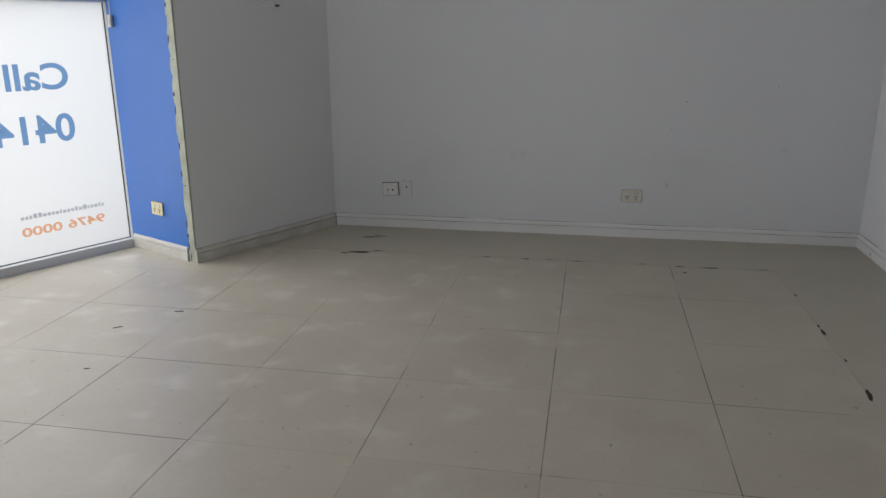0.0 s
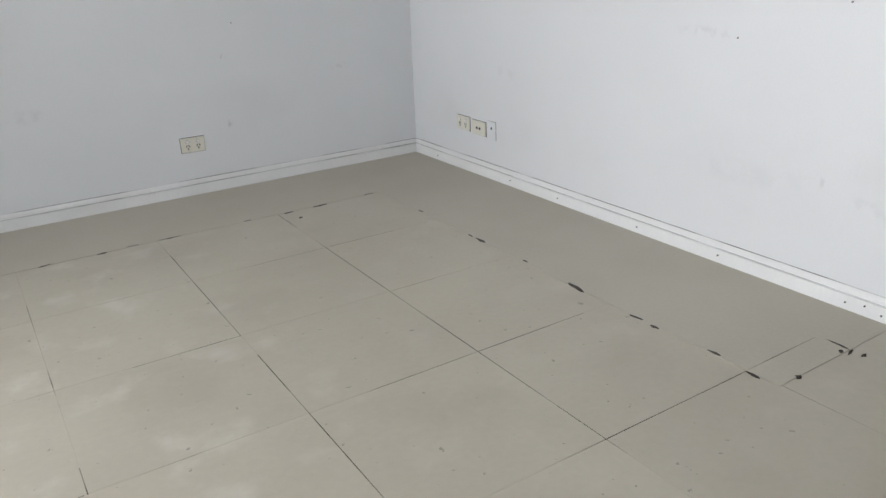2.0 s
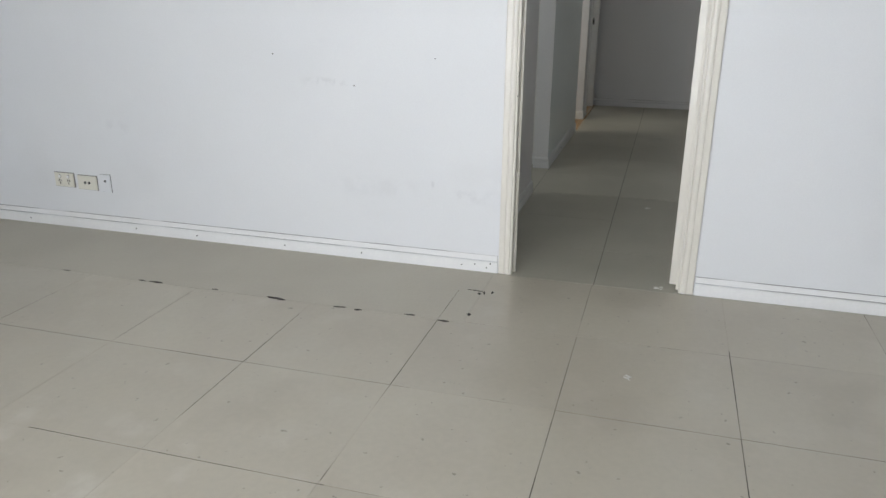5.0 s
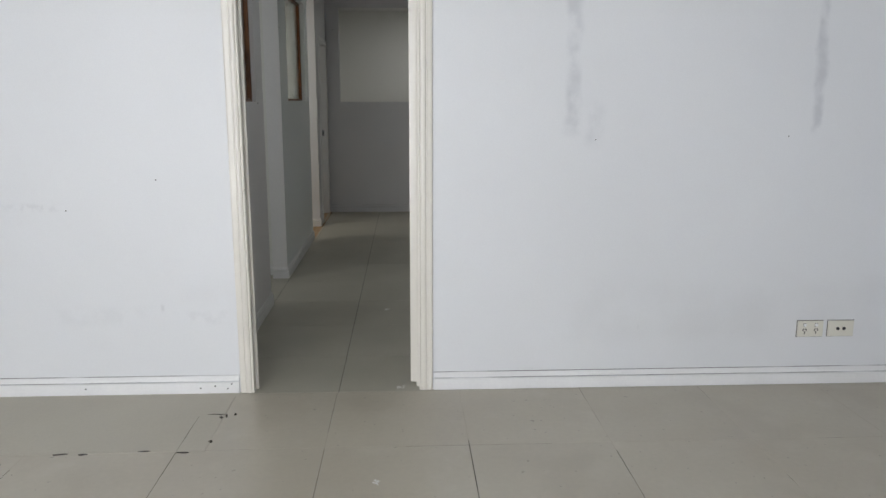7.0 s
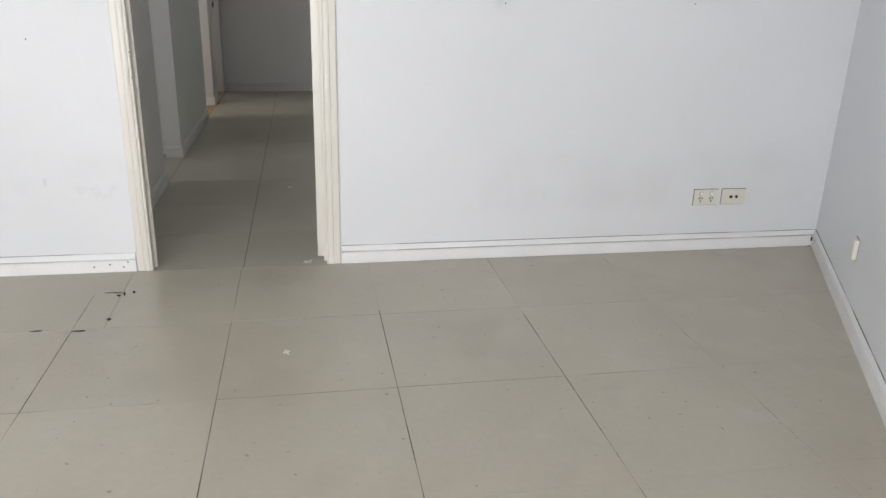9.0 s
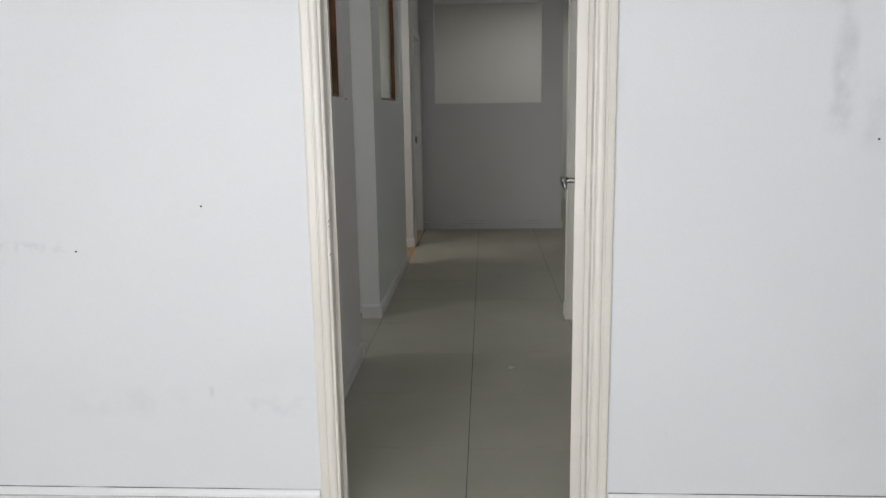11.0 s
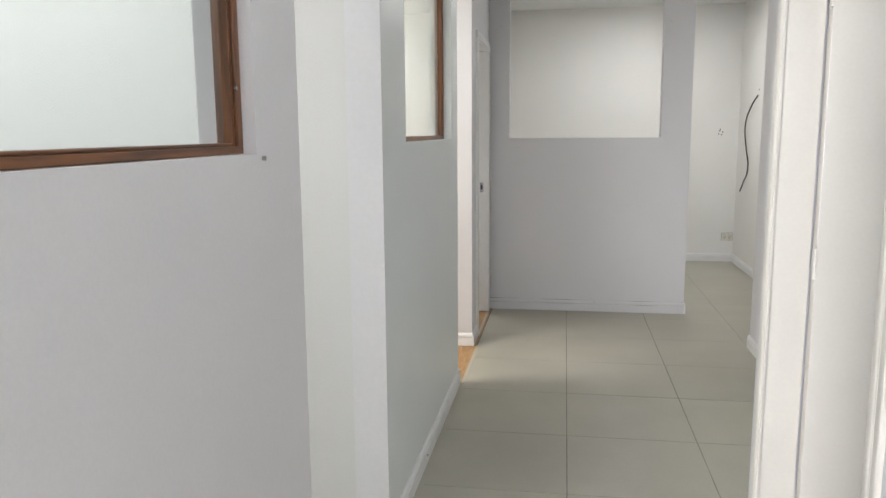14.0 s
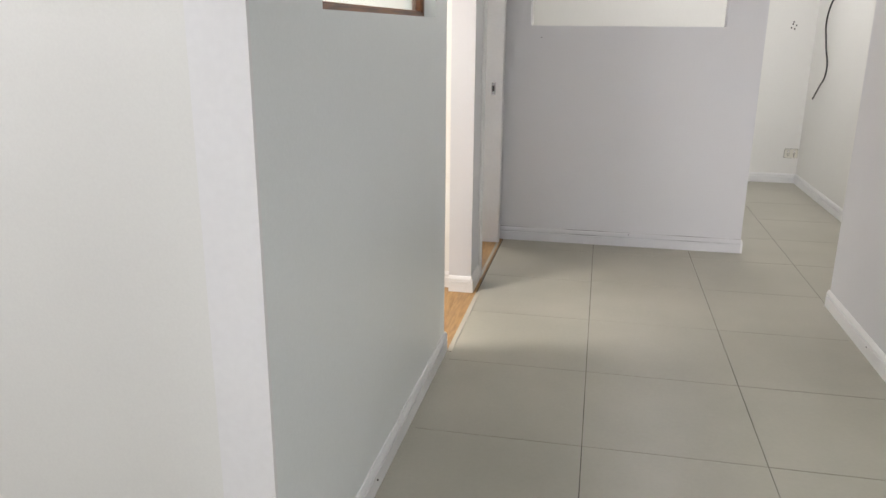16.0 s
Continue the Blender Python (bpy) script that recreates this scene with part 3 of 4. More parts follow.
skirting(tuple(b0.xy), tuple(b1.xy), tuple(D.xy), "grimy white skirting board under a blue wall", GRIMY)
skirting((E1 + 0.02, HN1), (3.518, HN1), (0, -1))
skirting((3.505, HN1), (3.505, HN1 + 0.115), (1, 0))
skirting((4.309, HN2), (6.088, HN2), (0, -1))
skirting((4.322, HN2 + 0.115), (4.322, HN2), (-1, 0))
skirting((4.445, 4.70), (4.445, HN2 + 0.115), (-1, 0))
skirting((6.075, HN2 + 0.115), (6.075, HN2), (1, 0))
skirting((6.855, 2.312), (7.088, 2.312), (0, -1))
skirting((6.868, 2.432), (6.868, 2.312), (-1, 0))
skirting((6.93, 4.70), (6.93, 2.432), (-1, 0))
skirting((7.995, 2.300), (7.995, 0.765), (-1, 0), "pale grey skirting board with flaking paint on top", HALL, crack=True)
skirting((8.108, 0.765), (7.982, 0.765), (0, -1))
skirting((10.57, 2.36), (10.57, -0.13), (-1, 0))
skirting((10.57, -0.13), (7.06, -0.13), (0, 1))
skirting((7.073, 0.478), (4.40, 0.478), (0, 1), "white skirting board, scuffed at the corner")
skirting((7.06, -0.13), (7.06, 0.478), (1, 0))
skirting((3.405, HS), (E1 + 0.02, HS), (0, 1))
skirting((4.413, HS), (4.342, HS), (0, 1))
skirting((4.40, 0.478), (4.40, HS), (1, 0))
skirting((4.545, 4.70), (6.93, 4.70), (0, -1))

# ---- doorway to the hall with its french door ----


def lining(name, along, a0, a1, b0, b1, top, mat, label):
    """Jamb boards inside an opening."""
    t = thing(name, label, "door frame", kind="structure")
    v = (lambda p, q, z0, r, s, z1: (p, q, z0, r, s, z1)) if along == "x" else (lambda p, q, z0, r, s, z1: (q, p, z0, s, r, z1))
    part("jamb", boxes(v(a0 - 0.02, b0, 0.002, a0, b1, top)), mat, t)
    part("jamb", boxes(v(a1, b0, 0.002, a1 + 0.02, b1, top)), mat, t)
    part("head", boxes(v(a0 - 0.02, b0, top, a1 + 0.02, b1, top + 0.02)), mat, t)
    return t


dl = lining("door_frame_1", "y", DY0, DY1, E0 - 0.002, E1 + 0.002, DTOP, CREAMTRIM, "cream gloss-painted door frame, scuffed")
part("stop", boxes((E0 + 0.035, DY1 - 0.012, 0.002, E0 + 0.055, DY1, DTOP)), CREAMTRIM, dl)
part("stop", boxes((E0 + 0.035, DY0, 0.002, E0 + 0.055, DY0 + 0.012, DTOP)), CREAMTRIM, dl)
strike = part("strike_plate", boxes((E1 - 0.024, DY1 - 0.0024, 0.950, E1 + 0.0015, DY1, 1.060), bevel=0.0008), METAL, dl, "worn steel strike plate")
part("strike_hole", boxes((E1 - 0.018, DY1 - 0.0030, 0.985, E1 - 0.006, DY1 - 0.0021, 1.030)), BLACK, strike)
architrave("trim_door_1", CREAMTRIM, "y", DY0, DY1, E0, -1, DTOP, "cream gloss moulded door casing with small chips")
architrave("trim_door_1_hall", CREAMTRIM, "y", DY0, DY1, E1, 1, DTOP, "cream gloss moulded door casing")
for z, h in ((1.000, 0.014), (0.984, 0.006), (0.894, 0.010)):
    bm = boxes((-0.0014, -0.0009, -h / 2, 0.0014, 0.0009, h / 2), bevel=0.0004)
    bmesh.ops.transform(bm, matrix=pose(E0 - 0.0112, DY1 + 0.0022, z, 28, 0, 0), verts=bm.verts[:])
    c = put("paint_chip", bm, DARK)
    tagged(c, "small dark chip in a cream door casing", "damage")
tagged(put("paint_chip", boxes((E1 - 0.006, DY1 - 0.002, 0.955, E1 + 0.0026, DY1 + 0.001, 1.035)), DARK), "long dark chip on a cream jamb edge", "damage")


def french_door(m):
    t = thing("french_door", "cream painted ten-pane french door standing open", "door", m)
    W, T, H, ST = 0.765, 0.038, 2.030, 0.082
    part("hinge_stile", boxes((0, 0, 0.008, ST, T, H), bevel=0.002), CREAMTRIM, t)
    part("lock_stile", boxes((W - ST, 0, 0.008, W, T, H), bevel=0.002), CREAMTRIM, t)
    zs = [0.545 - 0.347, 0.545, 0.892, 1.239, 1.586, 1.933]
    part("bottom_rail", boxes((ST, 0.001, 0.008, W - ST, T - 0.001, zs[0] - 0.010)), CREAMTRIM, t)
    part("top_rail", boxes((ST, 0.001, zs[-1] + 0.010, W - ST, T - 0.001, H)), CREAMTRIM, t)
    mid = W / 2
    bar = [(-0.019, -0.007), (-0.019, 0.007), (-0.010, 0.009), (-0.006, 0.014), (0.006, 0.014), (0.010, 0.009), (0.019, 0.007), (0.019, -0.007), (0.010, -0.009), (0.006, -0.014), (-0.006, -0.014), (-0.010, -0.009)]
    bm = bmesh.new()
    sweep(bm, [(o * 0.95, u * 1.2) for o, u in bar], (mid, T / 2, zs[0]), (mid, T / 2, zs[-1]), (0, 1, 0), (1, 0, 0))
    part("upright_bar", bm, CREAMTRIM, t)
    for z in zs[1:-1]:
        for x0, x1 in ((ST, mid - 0.012), (mid + 0.012, W - ST)):
            part("glazing_bar", sweep(bmesh.new(), [(o * 0.93, u * 1.2) for o, u in bar], (x0, T / 2, z), (x1, T / 2, z), (0, 1, 0), (0, 0, 1)), CREAMTRIM, t)
    bead = [(-0.017, 0), (-0.017, 0.006), (-0.008, 0.011), (0.008, 0.011), (0.017, 0.006), (0.017, 0)]
    for x, s in ((ST, 1), (W - ST, -1)):
        part("bead", sweep(bmesh.new(), bead, (x, T / 2, zs[0]), (x, T / 2, zs[-1]), (0, 1, 0), (s, 0, 0)), CREAMTRIM, t)
    for z0, z1 in zip(zs, zs[1:]):
        for x0, x1 in ((ST + 0.004, mid - 0.004), (mid + 0.004, W - ST - 0.004)):
            part("pane", boxes((x0, T / 2 - 0.002, z0 + 0.004, x1, T / 2 + 0.002, z1 - 0.004)), GLAZE, t)
    for z in (0.20, 1.047, 1.82):
        h = part("hinge", boxes((-0.0015, 0.006, z - 0.05, 0.0005, T - 0.004, z + 0.05), bevel=0.0005), CREAMTRIM, t, "paint-covered butt hinge")
        for k in range(5):
            part("knuckle", rod(bmesh.new(), (-0.005, 0.0, z - 0.05 + k * 0.02 + 0.001), (-0.005, 0.0, z - 0.032 + k * 0.02), 0.0055), CREAMTRIM, h)
        for dz, dy in ((-0.036, 0.022), (0.0, 0.014), (0.036, 0.022)):
            part("screw", rod(bmesh.new(), (-0.0024, dy, z + dz), (0, dy, z + dz), 0.0035), CREAMTRIM, h)
    hx, hz = W - 0.055, 1.042
    for s, y in ((-1, 0), (1, T)):
        rose = part("handle_rose", rod(bmesh.new(), (hx, y, hz), (hx, y + s * 0.009, hz), 0.026, 24), METAL, t, "chrome handle rose", smooth=False)
        part("handle_neck", rod(bmesh.new(), (hx, y + s * 0.009, hz), (hx, y + s * 0.042, hz), 0.011, 16), METAL, rose)
        cu = bpy.data.curves.new("lever", "CURVE")
        cu.dimensions, cu.bevel_depth, cu.bevel_resolution = "3D", 0.0098, 4
        sp = cu.splines.new("BEZIER")
        shape = [((0.008, 0.036, 0.0), 1.0), ((-0.016, 0.052, 0.010), 1.0), ((-0.046, 0.056, 0.009), 1.3), ((-0.072, 0.050, -0.006), 1.4), ((-0.084, 0.044, -0.026), 0.7)]
        sp.bezier_points.add(len(shape) - 1)
        for q, (c, r) in zip(sp.bezier_points, shape):
            q.co = (hx + c[0], y + s * c[1], hz + c[2])
            q.radius = r
            q.handle_left_type = q.handle_right_type = "AUTO"
        tmp = new("lever", cu)
        cu.use_fill_caps = True
        bpy.context.view_layer.update()
        me = bpy.data.meshes.new_from_object(tmp.evaluated_get(bpy.context.evaluated_depsgraph_get()))
        bpy.data.objects.remove(tmp)
        me.materials.clear()
        me.materials.append(METAL)
        lever = new("handle_lever", me)
        lever.parent = rose
    part("latch_plate", boxes((W - 0.0005, 0.009, 0.93, W + 0.0012, T - 0.009, 1.10)), METAL, t)
    return t


french_door(pose(E1 + 0.006, 1.287, 0, 0, 0, -7.5))


def panel_door(m, label):
    t = thing("door", label, "door", m)
    part("leaf", boxes((0, 0, 0.012, 0.775, 0.035, 2.03), bevel=0.002), CREAMTRIM, t)
    for z in (0.2, 1.05, 1.82):
        h = part("hinge", boxes((-0.0015, 0.003, z - 0.045, 0.0005, 0.032, z + 0.045)), CREAMTRIM, t)
        part("knuckle", rod(bmesh.new(), (-0.004, -0.003, z - 0.045), (-0.004, -0.003, z + 0.045), 0.005), CREAMTRIM, h)
    rose = part("handle_rose", rod(bmesh.new(), (0.715, 0, 1.0), (0.715, -0.008, 1.0), 0.026, 20), METAL, t)
    part("handle_lever", rod(bmesh.new(), (0.715, -0.008, 1.0), (0.715, -0.05, 1.0), 0.009), METAL, rose)
    part("handle_lever", rod(bmesh.new(), (0.722, -0.05, 1.0), (0.61, -0.05, 1.0), 0.008), METAL, rose)
    return t


lining("door_frame_2", "x", 3.478, 4.270, HS - 0.102, HS + 0.002, 2.045, CREAMTRIM, "cream gloss-painted side door frame")
architrave("trim_door_2", CREAMTRIM, "x", 3.478, 4.270, HS, 1, 2.045, "cream moulded side door casing")
panel_door(pose(4.232, 0.982, 0, 0, 0, -90), "plain cream flush door standing open into a side room")
d3 = lining("door_frame_3", "x", 7.160, 7.885, 2.310, 2.434, 2.045, TRIM, "white door frame of the timber-floored room")
architrave("trim_door_3", TRIM, "x", 7.160, 7.885, 2.312, -1, 2.045, "white moulded door casing")
sp3 = part("strike_plate", boxes((7.8825, 2.345, 0.965, 7.8850, 2.372, 1.04)), METAL, d3, "steel strike plate")
part("strike_hole", boxes((7.8815, 2.352, 0.985, 7.8826, 2.366, 1.02)), BLACK, sp3)


# ---- internal windows with cedar frames ----
def cedar_window(x0, x1, y, z0, z1, label, slider=None):
    t = thing("internal_window", label, "window", kind="structure")
    F, A = 0.022, 0.042
    part("sill", boxes((x0, y, z0, x1, y + A, z0 + 0.014), bevel=0.002), CEDAR_X, t)
    part("head", boxes((x0, y, z1 - F, x1, y + A, z1), bevel=0.002), CEDAR_X, t)
    part("stile", boxes((x0, y, z0 + 0.014, x0 + F, y + A, z1 - F), bevel=0.002), CEDAR_Z, t)
    part("stile", boxes((x1 - F, y, z0 + 0.014, x1, y + A, z1 - F), bevel=0.002), CEDAR_Z, t)
    part("bead", boxes((x1 - F - 0.010, y + 0.006, z0 + 0.014, x1 - F, y + A - 0.004, z1 - F), bevel=0.002), CEDAR_Z, t)
    part("bead", boxes((x0 + F, y + 0.006, z0 + 0.014, x1 - F - 0.010, y + A - 0.004, z0 + 0.020), bevel=0.002), CEDAR_X, t)
    part("pane", boxes((x0 + F, y + 0.014, z0 + 0.020, x1 - F - 0.008, y + 0.018, z1 - F)), GLAZE, t)
    if slider:
        part("sliding_pane", boxes((x0 + F, y + 0.024, z0 + 0.020, slider, y + 0.028, z1 - F)), TINTED, t)
    part("screw", rod(bmesh.new(), (x1 - 0.022, y - 0.002, z0 + 0.12), (x1 - 0.022, y + 0.002, z0 + 0.12), 0.004), METAL, t)
    return t


cedar_window(2.152, 3.268, HN1 + 0.025, WZ + 0.001, 2.298, "cedar framed internal window with a sliding pane", 2.66)
cedar_window(4.702, 5.858, HN2 + 0.040, WZ + 0.001, 2.298, "cedar framed internal window")


# ---- wall plates ----
# Dark rims that paint a shadow line round plates, switches and the socket box.
SHADOW_GAP = material("painted_shadow_gap", (0.12, 0.115, 0.105), 0.8, vary=0.2)


def plate_base(name, label, m, w, h, mat, deep=0.009):
    """Plate in its own frame: x along the wall, y out of it, z up."""
    edge = 0.0008 if mat is WALL else 0.0022
    t = thing(name, label, "power outlet" if "outlet" in name else "wall plate", m)
    part("plate", boxes((-w / 2, 0.001, -h / 2, w / 2, deep, h / 2), bevel=0.003), mat, t)
    part("gap", boxes((-w / 2 - edge, 0.0, -h / 2 - edge, w / 2 + edge, 0.002, h / 2 + edge)), SHADOW_GAP, t)
    return t


def outlet(m, label, mat=None, w=0.132):
    mat = mat or PLASTIC
    t = plate_base("power_outlet", label, m, w, 0.082, mat)
    for s in (-1, 1):
        x = s * w * 0.22
        part("surround", rod(bmesh.new(), (x, 0.0085, 0.020), (x, 0.0094, 0.020), 0.0098, 18), SHADOW_GAP, t)
        part("switch", rod(bmesh.new(), (x, 0.009, 0.020), (x, 0.0128, 0.020), 0.0080, 18), TRIM, t)
        for dx, dz, a in ((-0.007, -0.004, 25), (0.007, -0.004, -25), (0, -0.019, 0)):
            bm = boxes((-0.0026, 0.0088, -0.0065, 0.0026, 0.0097, 0.0065))
            bmesh.ops.transform(bm, matrix=pose(x + dx, 0, dz, 0, a, 0), verts=bm.verts[:])
            part("slot", bm, BLACK, t)
    return t


def data_plate(m, label, holes, w=0.132, h=0.082, deep=0.009, mat=None):
    t = plate_base("wall_plate", label, m, w, h, mat or PLASTIC, deep)
    for x, z, r in holes:
        part("port", rod(bmesh.new(), (x, deep - 0.001, z), (x, deep + 0.002, z), r, 14), BLACK, t)
    return t


def on_north(x, z):
    return pose(x + SHOP_X, YN, z, 0, 0, 180)


def on_east(y, z):
    return pose(E0, y, z, 0, 0, 90)


GPO = "cream double power outlet with two switches"
outlet(on_north(0.391, 0.288), GPO + " on a white wall")
box1 = data_plate(on_north(-1.285, 0.286), "surface-mounted white socket box hanging slightly loose", [(-0.018, -0.004, 0.007), (0.018, -0.004, 0.006), (0.018, -0.020, 0.003)], 0.108, 0.086, 0.034, TRIM)
box1.rotation_euler.y += radians(3)
part("back_plate", boxes((-0.058, 0.0, -0.046, 0.058, 0.010, 0.052)), TRIM, box1)
part("shade_edge", boxes((-0.0585, 0.010, -0.0475, 0.0585, 0.020, 0.0475)), SHADOW_GAP, box1, "dark rim painted as shade behind the box")
data_plate(on_north(-1.172, 0.288), "blank white wall plate with a small slot", [(0.002, 0.012, 0.006)], 0.070, 0.108, 0.006, WALL)
outlet(on_east(4.764, 0.286), GPO + " beside two wall plates")
data_plate(on_east(4.605, 0.280), "cream data plate with two round ports", [(-0.014, 0, 0.008), (0.014, 0, 0.008)])
data_plate(on_east(4.481, 0.284), "painted-over wall plate with a dark slot", [(0.0, 0.014, 0.007)], 0.072, 0.105, 0.006, WALL)
outlet(on_east(-0.681, 0.290), GPO + " beside a data plate")
data_plate(on_east(-0.838, 0.290), "cream data plate with two round ports", [(-0.016, 0, 0.009), (0.016, 0, 0.009)])
south_turn = math.degrees(math.atan2(-D.y, -D.x)) - 90
data_plate(Matrix.Translation(SE + SD * SP_S + Vector((0, 0, SP_Z))) @ pose(0, 0, 0, 0, 0, south_turn), "small white wall plate standing proud near a corner", [], 0.062, 0.085, 0.020)
blue_turn = math.degrees(math.atan2(D.y, D.x)) - 90
outlet(Matrix.Translation(front(0.008, 0.358, 0.298)) @ pose(0, 0, 0, 0, 0, blue_turn), "yellowed ivory power outlet on a blue wall", IVORY, 0.118)
outlet(pose(10.57, -0.062, 0.278, 0, 0, 90), "small cream power outlet on a white wall", PLASTIC, 0.116)
outlet(pose(6.03, 0.478, 0.286, 0, 0, 0), "cream double power outlet on a hall wall", PLASTIC, 0.125)

# ---- small things ----
def nail(x, y, z, axis, r=0.003):
    v = {"x": (0.0035, 0, 0), "y": (0, 0.0035, 0)}[axis[-1]]
    s = -1 if axis[0] == "-" else 1
    o = put("nail_hole", rod(bmesh.new(), (x, y, z), (x + s * v[0], y + s * v[1], z), r, 8), DARK)
    return tagged(o, "small dark screw hole in a painted wall", "screw hole", "screw holes in the walls")


for y, z in ((0.446, 1.231), (-0.486, 1.248), (2.50, 1.049), (3.36, 1.046), (2.92, 0.906)):
    nail(E0, y, z, "-x")
for y, z in ((5.05, 0.03), (4.3, 0.035), (3.9, 0.03), (3.35, 0.03), (2.9, 0.034), (2.35, 0.03), (2.28, 0.04), (2.22, 0.026), (2.20, 0.05)):
    nail(E0 - 0.013, y, z, "-x", 0.0035)
for x, z in ((0.70, 0.92), (1.25, 1.02), (-1.6, 0.064)):
    nail(x + SHOP_X, YN - (0.013 if z < 0.1 else 0), z, "-y")
nail(2.6, HN1, 2.25, "-y")
tagged(put("screw_head", rod(bmesh.new(), (3.297, HN1, 1.391), (3.297, HN1 - 0.006, 1.391), 0.0045, 10), METAL), "small steel screw head in a painted wall", "screw")
for y, z in ((2.22, 2.25), (2.08, 1.315), (0.94, 2.25), (1.46, 0.08)):
    nail(7.995 - (0.008 if z < 0.1 else 0), y, z, "-x")
for x, z in ((6.131, 1.353), (5.971, 1.353), (6.06, 1.353), (6.42, 0.045)):
    nail(x, 0.478 + (0.012 if z < 0.1 else 0), z, "y")
for x, z in ((4.36, 1.95), (5.0, 0.04)):
    nail(x, HN2 - (0.013 if z < 0.1 else 0), z, "-y")

for s, z, r in ((2.084, 1.107, 0.0028), (2.16, 1.34, 0.002), (0.10, 0.055, 0.003)):
    a = SE + SD * s + Vector((0, 0, z)) - D * (0.013 if z < 0.1 else 0)
    tagged(put("nail_hole", rod(bmesh.new(), a, a - D * 0.003, r, 8), DARK), "small dark screw hole in a painted wall", "screw hole", "screw holes in the walls")

corner = NW + Vector((0.010, -0.006, 0))
tagged(put("corner_gap", boxes((corner.x - 0.006, YN - 0.016, 0.004, corner.x - 0.001, YN - 0.013, 0.086)), DARK), "dark open joint between two skirting boards", "gap")
tagged(put("corner_gap", boxes((E0 - 0.017, YS + 0.018, 0.03, E0 - 0.0128, YS + 0.032, 0.05), bevel=0.001), DARK), "dark chip in a skirting corner", "gap")

# black cable hanging on the end room's wall
cu = bpy.data.curves.new("cable", "CURVE")
cu.dimensions, cu.bevel_depth, cu.bevel_resolution = "3D", 0.0070, 3
sp = cu.splines.new("BEZIER")
route = [(9.79, -0.128, 1.77), (9.92, -0.105, 1.68), (10.14, -0.10, 1.47), (10.08, -0.105, 1.26), (9.96, -0.105, 1.06), (10.14, -0.108, 0.90), (10.30, -0.115, 0.80)]
sp.bezier_points.add(len(route) - 1)
for q, c in zip(sp.bezier_points, route):
    q.co = c
    q.handle_left_type = q.handle_right_type = "AUTO"
tmp = new("cable", cu)
bpy.context.view_layer.update()
me = bpy.data.meshes.new_from_object(tmp.evaluated_get(bpy.context.evaluated_depsgraph_get()))
bpy.data.objects.remove(tmp)
me.materials.append(BLACK)
tagged(new("cable", me), "loose black cable hanging from a hole in a white wall", "cable")
nail(9.76, -0.13, 1.82, "y", 0.008)
for dy, dz in ((0, 0), (0.03, 0.012), (0.012, -0.03), (0.04, -0.02), (0.025, 0.03)):
    nail(10.57, 0.035 + dy, 1.415 + dz, "-x", 0.007)

# cord switch by the shop window
cord = thing("cord_switch", "small white switch hanging on a cord beside the window", "switch", Matrix.Translation(front(0.008, 0.63, 1.43)) @ pose(0, 0, 0, 0, 0, blue_turn))
part("body", boxes((-0.016, 0.004, -0.03, 0.016, 0.022, 0.045), bevel=0.004), PLASTIC, cord)
part("button", boxes((-0.008, 0.022, -0.012, 0.008, 0.025, 0.012), bevel=0.001), ALU, cord)
part("cord", rod(bmesh.new(), (0, 0.010, 0.045), (0.015, 0.006, 1.34), 0.003, 8), PLASTIC, cord)
# peg on the slanted wall
peg = thing("wall_peg", "dark hook stub with a scratched white bracket on the wall", "hook", Matrix.Translation(front(-0.72, 0, 1.53)) @ pose(0, 0, 0, 0, 0, math.degrees(math.atan2(-OUT.y, -OUT.x)) - 90))
part("bracket", boxes((-0.02, 0, -0.006, 0.11, 0.006, 0.006), bevel=0.001), TRIM, peg)
part("hook", rod(bmesh.new(), (-0.03, 0.0, 0), (-0.03, 0.03, -0.002), 0.007), BLACK, peg)
# brass catch on the side room's wall
catch = thing("brass_catch", "small brass hook plate on a cream wall", "catch", pose(4.445, 2.645, 1.825, 0, 0, 90))
part("plate", boxes((-0.010, 0, -0.03, 0.010, 0.003, 0.03), bevel=0.001), BRASS, catch)
part("hook", rod(bmesh.new(), (0, 0.003, 0.012), (0, 0.028, 0.004), 0.005), BRASS, catch)
part("hook", rod(bmesh.new(), (0, 0.003, -0.016), (0, 0.020, -0.020), 0.004), BRASS, catch)

# ---- floor ----
strip = thing("floor_strip", "smooth patched floor band along the walls", "floor", kind="structure")
part("band", boxes((1.243, 2.175, -0.004, E0, 4.683, 0.0018)), SCREED, strip)
part("band", boxes((NW.x - 0.14, 4.683, -0.004, E0, YN, 0.0018)), SCREED, strip)

random.seed(23)
ADHESIVE = material("old_adhesive", (0.055, 0.046, 0.037), 0.8, vary=0.3, scale=60, fine=300, second=(0.020, 0.017, 0.015))


